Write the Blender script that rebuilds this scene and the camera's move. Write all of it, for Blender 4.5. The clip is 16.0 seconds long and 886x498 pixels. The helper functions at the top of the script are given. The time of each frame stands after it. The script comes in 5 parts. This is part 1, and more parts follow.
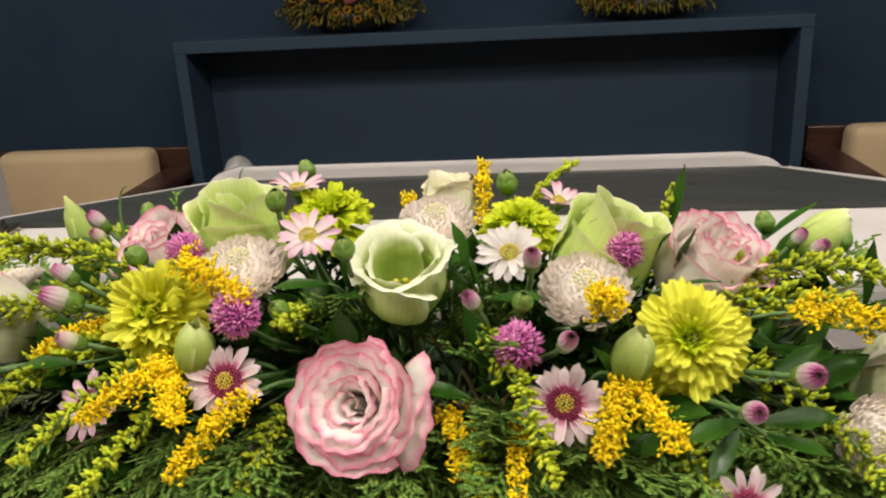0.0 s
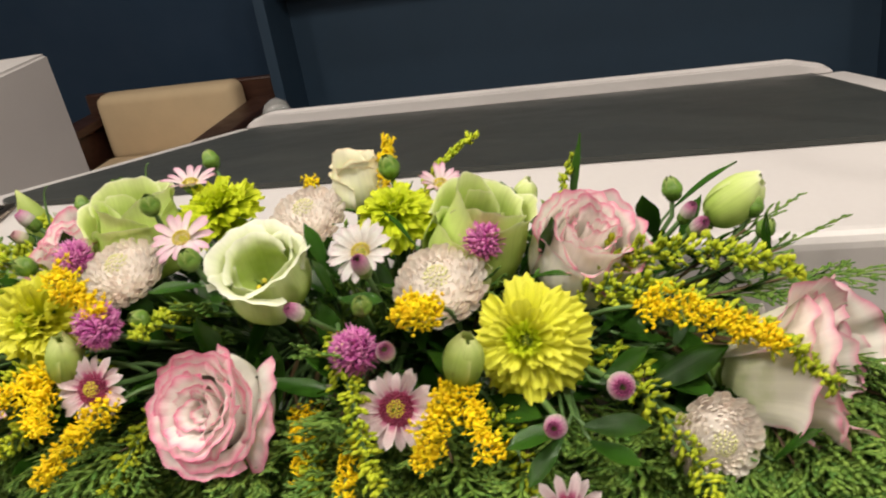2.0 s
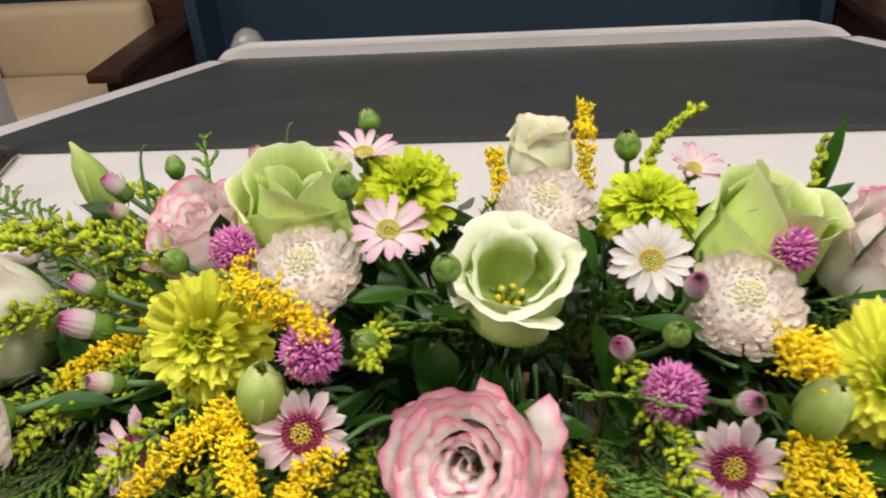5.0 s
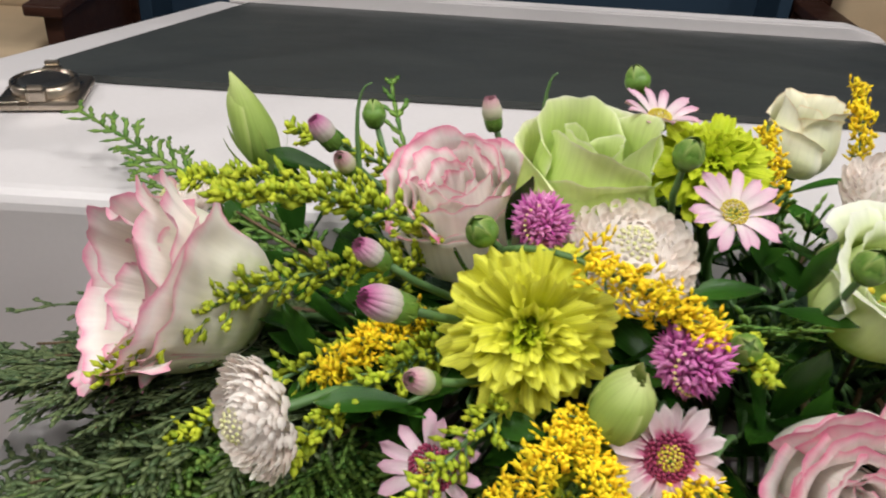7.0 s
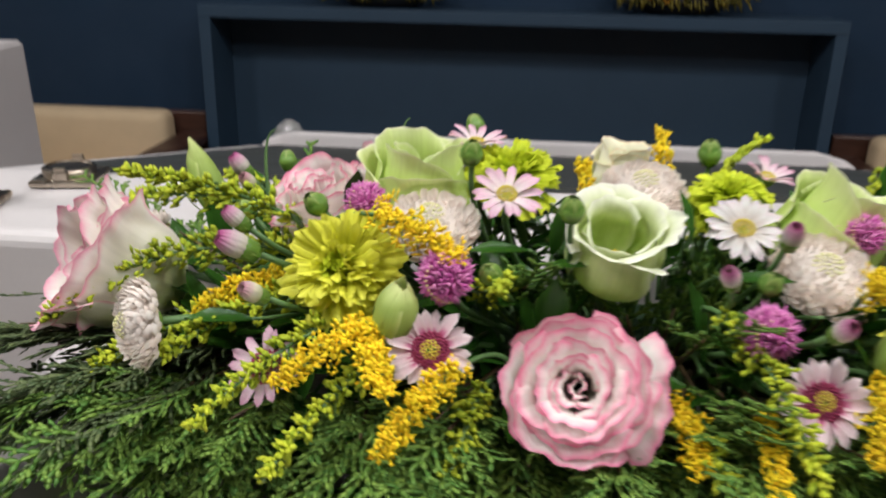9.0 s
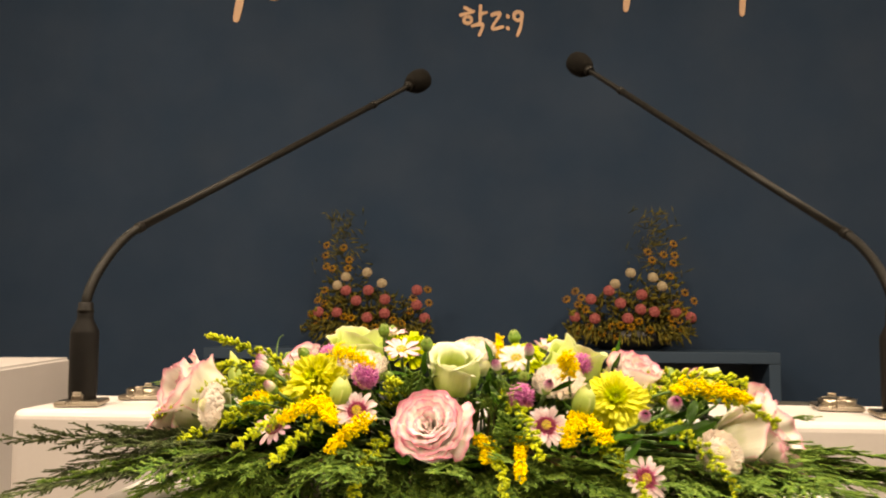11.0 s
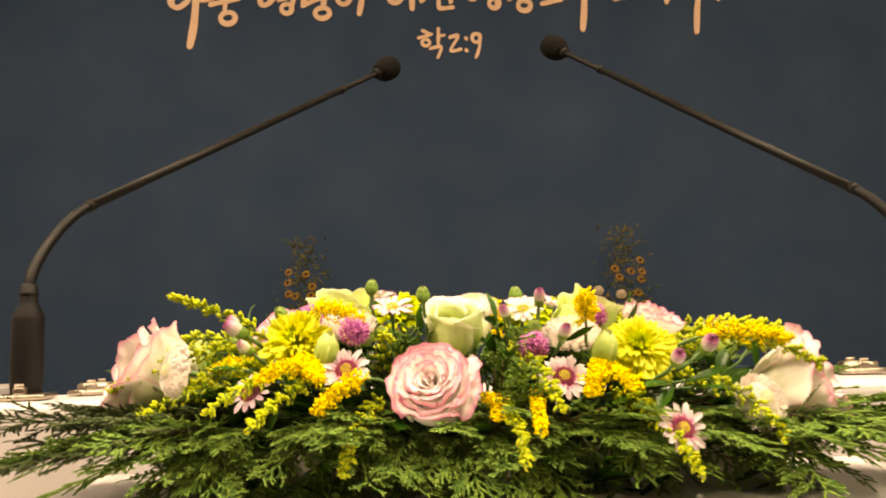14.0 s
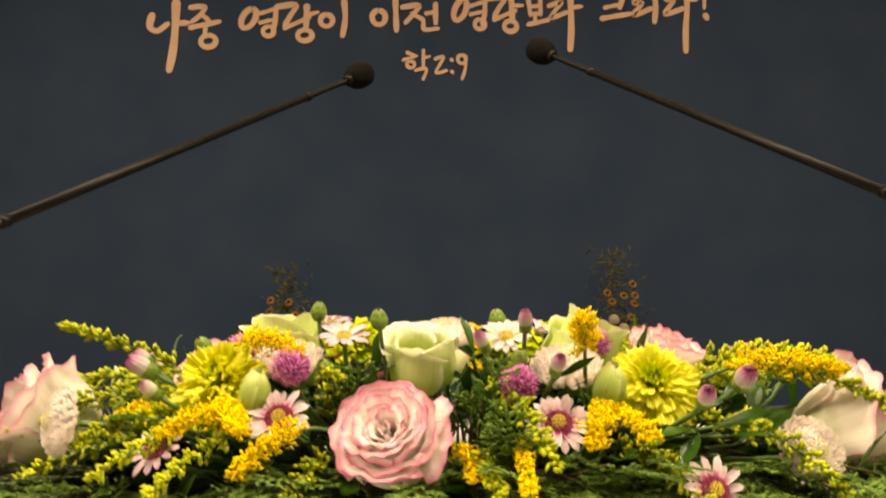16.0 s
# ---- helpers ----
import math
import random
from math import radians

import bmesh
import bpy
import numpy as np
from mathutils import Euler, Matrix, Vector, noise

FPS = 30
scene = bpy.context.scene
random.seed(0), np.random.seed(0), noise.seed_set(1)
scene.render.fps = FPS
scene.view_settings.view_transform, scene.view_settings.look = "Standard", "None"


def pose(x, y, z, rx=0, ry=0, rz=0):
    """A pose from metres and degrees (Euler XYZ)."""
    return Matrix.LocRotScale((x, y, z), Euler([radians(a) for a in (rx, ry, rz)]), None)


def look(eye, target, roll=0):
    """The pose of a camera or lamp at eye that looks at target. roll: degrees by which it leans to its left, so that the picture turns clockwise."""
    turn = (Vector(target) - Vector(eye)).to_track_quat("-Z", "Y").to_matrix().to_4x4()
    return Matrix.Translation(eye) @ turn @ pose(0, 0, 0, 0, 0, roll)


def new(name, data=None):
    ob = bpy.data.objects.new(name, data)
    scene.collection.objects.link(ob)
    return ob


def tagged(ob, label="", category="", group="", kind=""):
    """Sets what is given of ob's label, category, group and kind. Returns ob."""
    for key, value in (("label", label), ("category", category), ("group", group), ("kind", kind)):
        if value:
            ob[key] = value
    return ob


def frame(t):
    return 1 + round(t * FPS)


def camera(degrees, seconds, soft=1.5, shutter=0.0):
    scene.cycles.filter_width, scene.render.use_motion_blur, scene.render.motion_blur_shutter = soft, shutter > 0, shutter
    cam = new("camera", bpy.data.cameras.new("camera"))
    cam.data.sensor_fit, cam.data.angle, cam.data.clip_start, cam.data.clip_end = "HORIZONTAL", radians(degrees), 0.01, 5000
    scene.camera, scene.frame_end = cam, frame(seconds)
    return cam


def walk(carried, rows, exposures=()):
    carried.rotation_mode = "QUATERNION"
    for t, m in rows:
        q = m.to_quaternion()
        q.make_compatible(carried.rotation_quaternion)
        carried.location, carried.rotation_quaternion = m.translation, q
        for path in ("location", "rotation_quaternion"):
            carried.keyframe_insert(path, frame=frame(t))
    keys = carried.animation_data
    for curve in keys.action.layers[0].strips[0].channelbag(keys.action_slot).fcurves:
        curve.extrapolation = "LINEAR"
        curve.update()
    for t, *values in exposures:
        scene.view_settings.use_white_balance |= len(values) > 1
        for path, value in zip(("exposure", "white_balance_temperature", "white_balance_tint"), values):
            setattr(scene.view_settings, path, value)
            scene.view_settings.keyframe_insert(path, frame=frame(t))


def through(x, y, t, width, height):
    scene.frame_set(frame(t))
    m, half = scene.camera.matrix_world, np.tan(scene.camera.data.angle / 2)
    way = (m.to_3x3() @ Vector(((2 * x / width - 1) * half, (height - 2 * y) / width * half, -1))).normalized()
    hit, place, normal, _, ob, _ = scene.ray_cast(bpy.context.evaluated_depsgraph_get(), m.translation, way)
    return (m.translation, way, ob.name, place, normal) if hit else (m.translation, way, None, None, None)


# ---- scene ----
cam = camera(56.7, 16.0, soft=2.0, shutter=0.4)
PATH = [
    (0, (0.009, 0.012, 1.373), (-0.169, 1.892, 0.715), -3.0),
    (0.5, (0.034, 0.008, 1.392), (-0.204, 1.845, 0.636), -4.1),
    (1, (0.063, 0.007, 1.395), (-0.283, 1.811, 0.606), -5.9),
    (1.5, (0.091, 0.02, 1.391), (-0.337, 1.79, 0.564), -8.3),
    (2, (0.119, 0.044, 1.397), (-0.333, 1.801, 0.557), -9.4),
    (2.5, (0.133, 0.05, 1.399), (-0.327, 1.797, 0.542), -9.2),
    (3, (0.118, 0.044, 1.412), (-0.348, 1.788, 0.55), -8.9),
    (3.5, (0.086, 0.061, 1.414), (-0.269, 1.811, 0.513), -7.8),
    (4, (0.038, 0.077, 1.407), (-0.267, 1.804, 0.447), -6.7),
    (4.2, (0.021, 0.08, 1.408), (-0.265, 1.806, 0.439), -6.3),
    (6.3, (-0.125, 0.138, 1.383), (-0.132, 1.842, 0.335), 1.4),
    (6.5, (-0.14, 0.135, 1.384), (-0.125, 1.837, 0.334), 2.4),
    (7, (-0.174, 0.144, 1.374), (-0.147, 1.844, 0.32), 3.9),
    (7.5, (-0.181, 0.15, 1.372), (-0.112, 1.841, 0.307), 5.2),
    (8, (-0.185, 0.135, 1.371), (-0.167, 1.824, 0.301), 4.1),
    (8.5, (-0.144, 0.115, 1.366), (-0.171, 1.878, 0.422), 2.8),
    (9, (-0.083, 0.038, 1.353), (-0.242, 1.908, 0.663), 1.2),
    (9.5, (-0.038, -0.045, 1.328), (-0.301, 1.917, 1.039), 1.0),
    (9.7, (-0.045, -0.068, 1.323), (-0.264, 1.911, 1.129), 1.0),
    (11.8, (0.021, -0.368, 1.281), (-0.133, 1.615, 1.484), 0.3),
    (12, (0.016, -0.367, 1.281), (-0.155, 1.616, 1.474), -0.0),
    (12.5, (0.012, -0.349, 1.27), (-0.131, 1.631, 1.517), -1.0),
    (13, (-0.003, -0.318, 1.237), (-0.108, 1.657, 1.538), -0.7),
    (13.5, (-0.015, -0.282, 1.224), (-0.108, 1.699, 1.486), -0.6),
    (14, (-0.031, -0.218, 1.23), (-0.089, 1.767, 1.469), -1.7),
    (14.5, (-0.051, -0.164, 1.237), (-0.075, 1.818, 1.507), -1.8),
    (15, (-0.035, -0.107, 1.233), (-0.031, 1.875, 1.501), -0.9),
    (15.5, (-0.021, -0.093, 1.22), (-0.03, 1.889, 1.483), -1.3),
    (16, (-0.019, -0.107, 1.235), (-0.051, 1.869, 1.539), -2.4),
]
walk(cam, [(t, look(eye, target, roll)) for t, eye, target, roll in PATH],
     exposures=[(0, -0.4, 6700, 8), (1.5, -0.4, 6700, 8), (3.0, -0.5, 6700, 8), (4.2, -0.45, 6600, 9), (6.3, -0.48, 5950, 8), (8.0, -0.50, 5950, 8), (9.0, -0.45, 5900, 9), (9.5, -0.4, 6800, 10), (9.7, -0.35, 7000, 10), (11.8, 0.60, 10000, 14), (14, 0.58, 10000, 14), (15.0, 0.42, 9800, 14), (15.5, 0.20, 9600, 14), (16, 0.18, 9600, 14)])

# ---- light ----
world = bpy.data.worlds.new("world")
scene.world = world
world.use_nodes = True
world.node_tree.nodes["Background"].inputs[0].default_value = (0.8, 0.87, 1.0, 1)
world.node_tree.nodes["Background"].inputs[1].default_value = 0.02


# Disc lamp out of view; overhead light is inferred, places and watts are guessed.
def unseen_lamp(x, y, z, watts, size, target, colour=(1.0, 0.93, 0.84)):
    data = bpy.data.lights.new("unseen_light", "AREA")
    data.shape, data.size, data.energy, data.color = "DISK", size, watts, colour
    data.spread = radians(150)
    ob = new("unseen_lamp", data)
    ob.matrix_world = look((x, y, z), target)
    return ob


unseen_lamp(-0.9, -0.2, 3.96, 46, 0.4, (-0.1, 0.4, 1.2))
unseen_lamp(0.9, -0.1, 3.96, 46, 0.4, (0.0, 0.4, 1.2))
# Front pair, added to brighten the faces of the flowers.
unseen_lamp(0.9, -1.7, 3.96, 24, 0.5, (0.0, 0.6, 1.1))
unseen_lamp(-0.9, -1.7, 3.96, 24, 0.5, (-0.1, 0.4, 1.2))
# Wide pair, added to fill the flowers' left and right sides.
unseen_lamp(2.9, -0.5, 3.96, 72, 0.7, (0.0, 0.4, 1.2))
unseen_lamp(-2.9, -0.5, 3.96, 72, 0.7, (0.0, 0.4, 1.2))
# Rear pair, added to even out brightness towards the wall's ends.
unseen_lamp(-2.3, 1.9, 3.96, 16, 0.3, (-2.3, 2.6, 0))
unseen_lamp(2.3, 1.9, 3.96, 12, 0.3, (2.3, 2.6, 0))

# ---- materials ----


def nodes_of(name):
    m = bpy.data.materials.new(name)
    m.use_nodes = True
    nt = m.node_tree
    return m, nt, nt.nodes["Principled BSDF"]


def mix_rgb(nt, fac, a, b, blend="MIX"):
    n = nt.nodes.new("ShaderNodeMix")
    n.data_type, n.blend_type = "RGBA", blend
    for sock, v in ((n.inputs[0], fac), (n.inputs[6], a), (n.inputs[7], b)):
        if isinstance(v, bpy.types.NodeSocket):
            nt.links.new(v, sock)
        elif isinstance(v, (int, float)):
            sock.default_value = v
        else:
            sock.default_value = (*v, 1)
    return n.outputs[2]


def noise_tex(nt, scale, detail=3, rough=0.5, stretch=None):
    co = nt.nodes.new("ShaderNodeTexCoord").outputs["Object"]
    if stretch:
        mp = nt.nodes.new("ShaderNodeMapping")
        mp.inputs["Scale"].default_value = stretch
        nt.links.new(co, mp.inputs[0])
        co = mp.outputs[0]
    n = nt.nodes.new("ShaderNodeTexNoise")
    n.inputs["Scale"].default_value, n.inputs["Detail"].default_value, n.inputs["Roughness"].default_value = scale, detail, rough
    nt.links.new(co, n.inputs["Vector"])
    return n.outputs["Fac"]


def ramp(nt, fac, stops):
    r = nt.nodes.new("ShaderNodeValToRGB")
    while len(r.color_ramp.elements) < len(stops):
        r.color_ramp.elements.new(0.5)
    for e, (p, c) in zip(r.color_ramp.elements, stops):
        e.position, e.color = p, (*c, 1)
    nt.links.new(fac, r.inputs[0])
    return r.outputs[0]


def bump(nt, bsdf, height, strength, dist):
    b = nt.nodes.new("ShaderNodeBump")
    b.inputs["Strength"].default_value, b.inputs["Distance"].default_value = strength, dist
    nt.links.new(height, b.inputs["Height"])
    nt.links.new(b.outputs[0], bsdf.inputs["Normal"])


def surface(name, colour, rough=0.5, metal=0.0, vary=0.12, scale=6.0, fine=120.0, relief=0.05, dist=0.002, stretch=None, coat=0.0):
    """A plain surface with two scales of change in tone, a change in gloss and fine relief."""
    m, nt, b = nodes_of(name)
    dark = tuple(c * (1 - vary) for c in colour)
    light = tuple(min(1, c * (1 + vary)) for c in colour)
    big = ramp(nt, noise_tex(nt, scale, 4, 0.6, stretch), [(0.3, dark), (0.7, light)])
    small = noise_tex(nt, fine, 3, 0.6, stretch)
    g = ramp(nt, small, [(0.3, (1 - vary * 0.6,) * 3), (0.7, (1,) * 3)])
    nt.links.new(mix_rgb(nt, 1.0, big, g, "MULTIPLY"), b.inputs["Base Color"])
    rr = ramp(nt, noise_tex(nt, scale * 2.3, 4), [(0.3, (max(0, rough - 0.07),) * 3), (0.7, (min(1, rough + 0.07),) * 3)])
    nt.links.new(rr, b.inputs["Roughness"])
    b.inputs["Metallic"].default_value = metal
    b.inputs["Coat Weight"].default_value = coat
    bump(nt, b, small, relief * 4, dist)
    return m


def petal_mat(name, stops, rough=0.55, through=0.22, vein=0.10, vary=0.1):
    """Petal tissue: tone runs along the attribute 'edge', with veins along the petal and light passing through."""
    m, nt, b = nodes_of(name)
    at = nt.nodes.new("ShaderNodeAttribute")
    at.attribute_name = "edge"
    wob = nt.nodes.new("ShaderNodeMath")
    wob.operation = "MULTIPLY_ADD"
    nt.links.new(noise_tex(nt, 160, 3), wob.inputs[0])
    wob.inputs[1].default_value = 0.30
    sub = nt.nodes.new("ShaderNodeMath")
    sub.operation = "SUBTRACT"
    nt.links.new(at.outputs["Fac"], sub.inputs[0])
    sub.inputs[1].default_value = 0.15
    nt.links.new(sub.outputs[0], wob.inputs[2])
    col = ramp(nt, wob.outputs[0], stops)
    av = nt.nodes.new("ShaderNodeAttribute")
    av.attribute_name = "across"
    vn = nt.nodes.new("ShaderNodeTexNoise")
    vn.noise_dimensions = "1D"
    vn.inputs["Scale"].default_value, vn.inputs["Detail"].default_value = 9, 3
    nt.links.new(av.outputs["Fac"], vn.inputs["W"])
    v = ramp(nt, vn.outputs["Fac"], [(0.35, (1 - vein,) * 3), (0.6, (1,) * 3)])
    col = mix_rgb(nt, 1.0, col, v, "MULTIPLY")
    info = nt.nodes.new("ShaderNodeObjectInfo")
    tone = ramp(nt, info.outputs["Random"], [(0.0, (1 - vary,) * 3), (1.0, (1,) * 3)])
    col = mix_rgb(nt, 1.0, col, tone, "MULTIPLY")
    nt.links.new(col, b.inputs["Base Color"])
    b.inputs["Roughness"].default_value = rough
    b.inputs["Specular IOR Level"].default_value = 0.3
    bump(nt, b, vn.outputs["Fac"], 0.25, 0.0006)
    tr = nt.nodes.new("ShaderNodeBsdfTranslucent")
    nt.links.new(col, tr.inputs[0])
    ms = nt.nodes.new("ShaderNodeMixShader")
    ms.inputs[0].default_value = through
    nt.links.new(b.outputs[0], ms.inputs[1])
    nt.links.new(tr.outputs[0], ms.inputs[2])
    nt.links.new(ms.outputs[0], nt.nodes["Material Output"].inputs[0])
    return m


def island_mat(name, a, b_, rough=0.5, through=0.2, relief=0.0):
    """Many small pieces in one mesh, each with a tone of its own."""
    m, nt, b = nodes_of(name)
    geo = nt.nodes.new("ShaderNodeNewGeometry")
    col = ramp(nt, geo.outputs["Random Per Island"], [(0.0, a), (1.0, b_)])
    g = ramp(nt, noise_tex(nt, 45, 3), [(0.3, (0.75,) * 3), (0.7, (1.05,) * 3)])
    col = mix_rgb(nt, 1.0, col, g, "MULTIPLY")
    nt.links.new(col, b.inputs["Base Color"])
    b.inputs["Roughness"].default_value = rough
    b.inputs["Specular IOR Level"].default_value = 0.35
    if through:
        tr = nt.nodes.new("ShaderNodeBsdfTranslucent")
        nt.links.new(col, tr.inputs[0])
        ms = nt.nodes.new("ShaderNodeMixShader")
        ms.inputs[0].default_value = through
        nt.links.new(b.outputs[0], ms.inputs[1])
        nt.links.new(tr.outputs[0], ms.inputs[2])
        nt.links.new(ms.outputs[0], nt.nodes["Material Output"].inputs[0])
    return m


WHITE = surface("lectern_white", (0.575, 0.54, 0.54), 0.42, vary=0.04, scale=3, fine=260, relief=0.03, dist=0.0006)
MAT_GREY = surface("desk_mat_grey", (0.039, 0.042, 0.040), 0.42, vary=0.08, scale=5, fine=500, relief=0.08, dist=0.0005)
NAVY = surface("navy_paint", (0.0088, 0.0290, 0.065), 0.85, vary=0.07, scale=1.4, fine=160, relief=0.05, dist=0.001)
NAVY_SHELF = surface("navy_shelf_paint", (0.019, 0.045, 0.082), 0.65, vary=0.07, scale=2.0, fine=140, relief=0.04, dist=0.001)
GOLD_LETTER = surface("peach_letter", (0.62, 0.38, 0.24), 0.5, vary=0.06, scale=8, fine=120)
CHROME = surface("brushed_nickel", (0.50, 0.43, 0.35), 0.30, 1.0, vary=0.12, scale=20, fine=500, relief=0.03, dist=0.0003, stretch=(1, 8, 1))
BLACK_RUBBER = surface("black_rubber", (0.012, 0.012, 0.013), 0.5, vary=0.2, scale=30, fine=400)
MIC_BLACK = surface("microphone_black", (0.007, 0.006, 0.006), 0.6, vary=0.15, scale=30, fine=500, relief=0.03, dist=0.0003)
MIC_BLACK.node_tree.nodes["Principled BSDF"].inputs["Specular IOR Level"].default_value = 0.2
MIC_ROD = surface("microphone_rod", (0.006, 0.005, 0.004), 0.5, 0.0, vary=0.15, scale=40, fine=500, relief=0.02, dist=0.0002)
MIC_ROD.node_tree.nodes["Principled BSDF"].inputs["Specular IOR Level"].default_value = 0.2
FOAM_BLACK = surface("black_foam", (0.007, 0.006, 0.005), 0.95, vary=0.35, scale=120, fine=700, relief=0.35, dist=0.0015)
FOAM_BLACK.node_tree.nodes["Principled BSDF"].inputs["Specular IOR Level"].default_value = 0.1
BEIGE = surface("beige_fabric", (0.62, 0.47, 0.30), 0.85, vary=0.06, scale=5, fine=350, relief=0.2, dist=0.0012)
WALNUT = surface("dark_walnut", (0.055, 0.022, 0.014), 0.38, vary=0.35, scale=6, fine=60, relief=0.04, dist=0.0008, stretch=(1, 9, 9))
FLOOR_M = surface("floor_wood", (0.16, 0.085, 0.045), 0.35, vary=0.25, scale=3, fine=40, relief=0.03, dist=0.001, stretch=(8, 1, 1))
PLASTER = surface("plaster", (0.62, 0.60, 0.57), 0.85, vary=0.05, scale=2, fine=90)
TRAY_M = surface("planter_plastic", (0.66, 0.60, 0.55), 0.4, vary=0.06, scale=8, fine=150)
FOAM_GREEN = surface("floral_foam", (0.03, 0.07, 0.03), 0.95, vary=0.3, scale=60, fine=400, relief=0.3, dist=0.002)
STEM = surface("green_stem", (0.10, 0.19, 0.06), 0.5, vary=0.2, scale=60, fine=400, relief=0.08, dist=0.0004)
STEM_BROWN = surface("brown_twig", (0.12, 0.075, 0.035), 0.6, vary=0.25, scale=60, fine=400)
BUD_GREEN = surface("bud_green", (0.145, 0.27, 0.04), 0.45, vary=0.28, scale=130, fine=500, relief=0.08, dist=0.0005)
BOWL_M = surface("dark_bowl", (0.012, 0.012, 0.014), 0.4)

PINK_EDGE = petal_mat("lisianthus_pink_edge", [(0.0, (0.95, 0.90, 0.74)), (0.25, (0.98, 0.94, 0.87)), (0.68, (0.99, 0.95, 0.91)), (0.86, (0.95, 0.60, 0.67)), (1.0, (0.87, 0.26, 0.43))], through=0.36, vein=0.05, vary=0.03)
PINK_SOFT = petal_mat("lisianthus_blush", [(0.0, (0.66, 0.72, 0.38)), (0.25, (0.95, 0.91, 0.78)), (0.66, (0.97, 0.90, 0.85)), (0.87, (0.94, 0.64, 0.69)), (1.0, (0.88, 0.36, 0.51))], through=0.24, vein=0.05, vary=0.04)
GREEN_LIS = petal_mat("lisianthus_green_white", [(0.0, (0.50, 0.66, 0.12)), (0.3, (0.74, 0.84, 0.36)), (0.7, (0.90, 0.94, 0.68)), (1.0, (0.97, 0.97, 0.84))], through=0.24, vein=0.05, vary=0.03)
GREEN_LIS2 = petal_mat("lisianthus_pale_green", [(0.0, (0.48, 0.66, 0.12)), (0.45, (0.68, 0.81, 0.26)), (0.85, (0.80, 0.88, 0.42)), (1.0, (0.95, 0.95, 0.72))], through=0.28, vein=0.06, vary=0.05)
GREEN_BUD = petal_mat("lisianthus_bud_green", [(0.0, (0.28, 0.44, 0.08)), (0.5, (0.48, 0.62, 0.15)), (1.0, (0.74, 0.80, 0.34))], through=0.25, vein=0.08)
CREAM_ROSE = petal_mat("cream_rose", [(0.0, (0.80, 0.86, 0.44)), (0.5, (0.97, 0.95, 0.76)), (0.85, (0.97, 0.93, 0.74)), (1.0, (0.92, 0.72, 0.48))], through=0.14, vein=0.05, vary=0.03)
YELLOW_Z = petal_mat("zinnia_yellow", [(0.0, (0.60, 0.68, 0.02)), (0.4, (0.86, 0.86, 0.04)), (1.0, (0.96, 0.95, 0.10))], through=0.30, vein=0.16, vary=0.16)
LIME_Z = petal_mat("zinnia_lime", [(0.0, (0.32, 0.48, 0.01)), (0.5, (0.58, 0.72, 0.02)), (1.0, (0.80, 0.88, 0.04))], through=0.28, vein=0.16, vary=0.16)
DAISY_P = petal_mat("daisy_pink", [(0.0, (0.42, 0.06, 0.16)), (0.24, (0.60, 0.16, 0.30)), (0.42, (0.82, 0.58, 0.64)), (1.0, (0.88, 0.76, 0.77))], vein=0.22)
DAISY_W = petal_mat("daisy_white", [(0.0, (0.70, 0.60, 0.55)), (0.6, (0.92, 0.90, 0.88)), (1.0, (0.90, 0.76, 0.80))], through=0.36, vein=0.16)
DAISY_PP = petal_mat("daisy_mauve", [(0.0, (0.90, 0.82, 0.82)), (0.45, (0.88, 0.66, 0.74)), (1.0, (0.82, 0.46, 0.62))], vein=0.2)
BUD_PETAL = petal_mat("bud_magenta", [(0.0, (0.84, 0.82, 0.58)), (0.45, (0.92, 0.84, 0.78)), (0.74, (0.82, 0.46, 0.62)), (1.0, (0.62, 0.12, 0.36))], vein=0.45, through=0.3)
BUD_PALE = petal_mat("bud_pale", [(0.0, (0.50, 0.60, 0.25)), (0.6, (0.80, 0.74, 0.58)), (1.0, (0.70, 0.32, 0.44))])
BRACT_M = petal_mat("bud_bract", [(0.0, (0.10, 0.20, 0.03)), (0.6, (0.13, 0.27, 0.035)), (0.85, (0.30, 0.42, 0.10)), (1.0, (0.46, 0.54, 0.20))], rough=0.45, through=0.05, vein=0.3)
LEAF_M = petal_mat("leaf_green", [(0.0, (0.026, 0.088, 0.010)), (0.6, (0.042, 0.13, 0.014)), (1.0, (0.055, 0.155, 0.016))], rough=0.24, through=0.12, vein=0.3, vary=0.4)
LEAF_G = petal_mat("leaf_light_green", [(0.0, (0.16, 0.30, 0.05)), (0.6, (0.26, 0.42, 0.07)), (1.0, (0.40, 0.50, 0.12))], rough=0.4, through=0.2, vein=0.25, vary=0.2)
POM_M = island_mat("pompon_white", (0.97, 0.86, 0.79), (0.99, 0.94, 0.88), 0.6, 0.28)
POM_C = island_mat("pompon_centre", (0.80, 0.80, 0.34), (0.97, 0.90, 0.60), 0.6, 0.08)
GLOBE_M = island_mat("globe_purple", (0.55, 0.07, 0.37), (0.88, 0.36, 0.66), 0.6, 0.10)
GLOBE_DOT = island_mat("globe_dots", (0.80, 0.62, 0.20), (0.85, 0.75, 0.35), 0.6, 0.1)
DISC_Y = island_mat("disc_yellow", (0.78, 0.60, 0.04), (0.86, 0.74, 0.12), 0.7, 0.1)
DISC_R = island_mat("disc_red", (0.28, 0.03, 0.09), (0.42, 0.06, 0.14), 0.7, 0.1)
DISC_G = island_mat("disc_green", (0.30, 0.42, 0.03), (0.55, 0.58, 0.08), 0.7, 0.1)
ROD_Y = island_mat("goldenrod_yellow", (0.97, 0.62, 0.003), (1.0, 0.82, 0.010), 0.65, 0.08)
ROD_G = island_mat("goldenrod_lime", (0.32, 0.43, 0.015), (0.60, 0.65, 0.030), 0.6, 0.10)
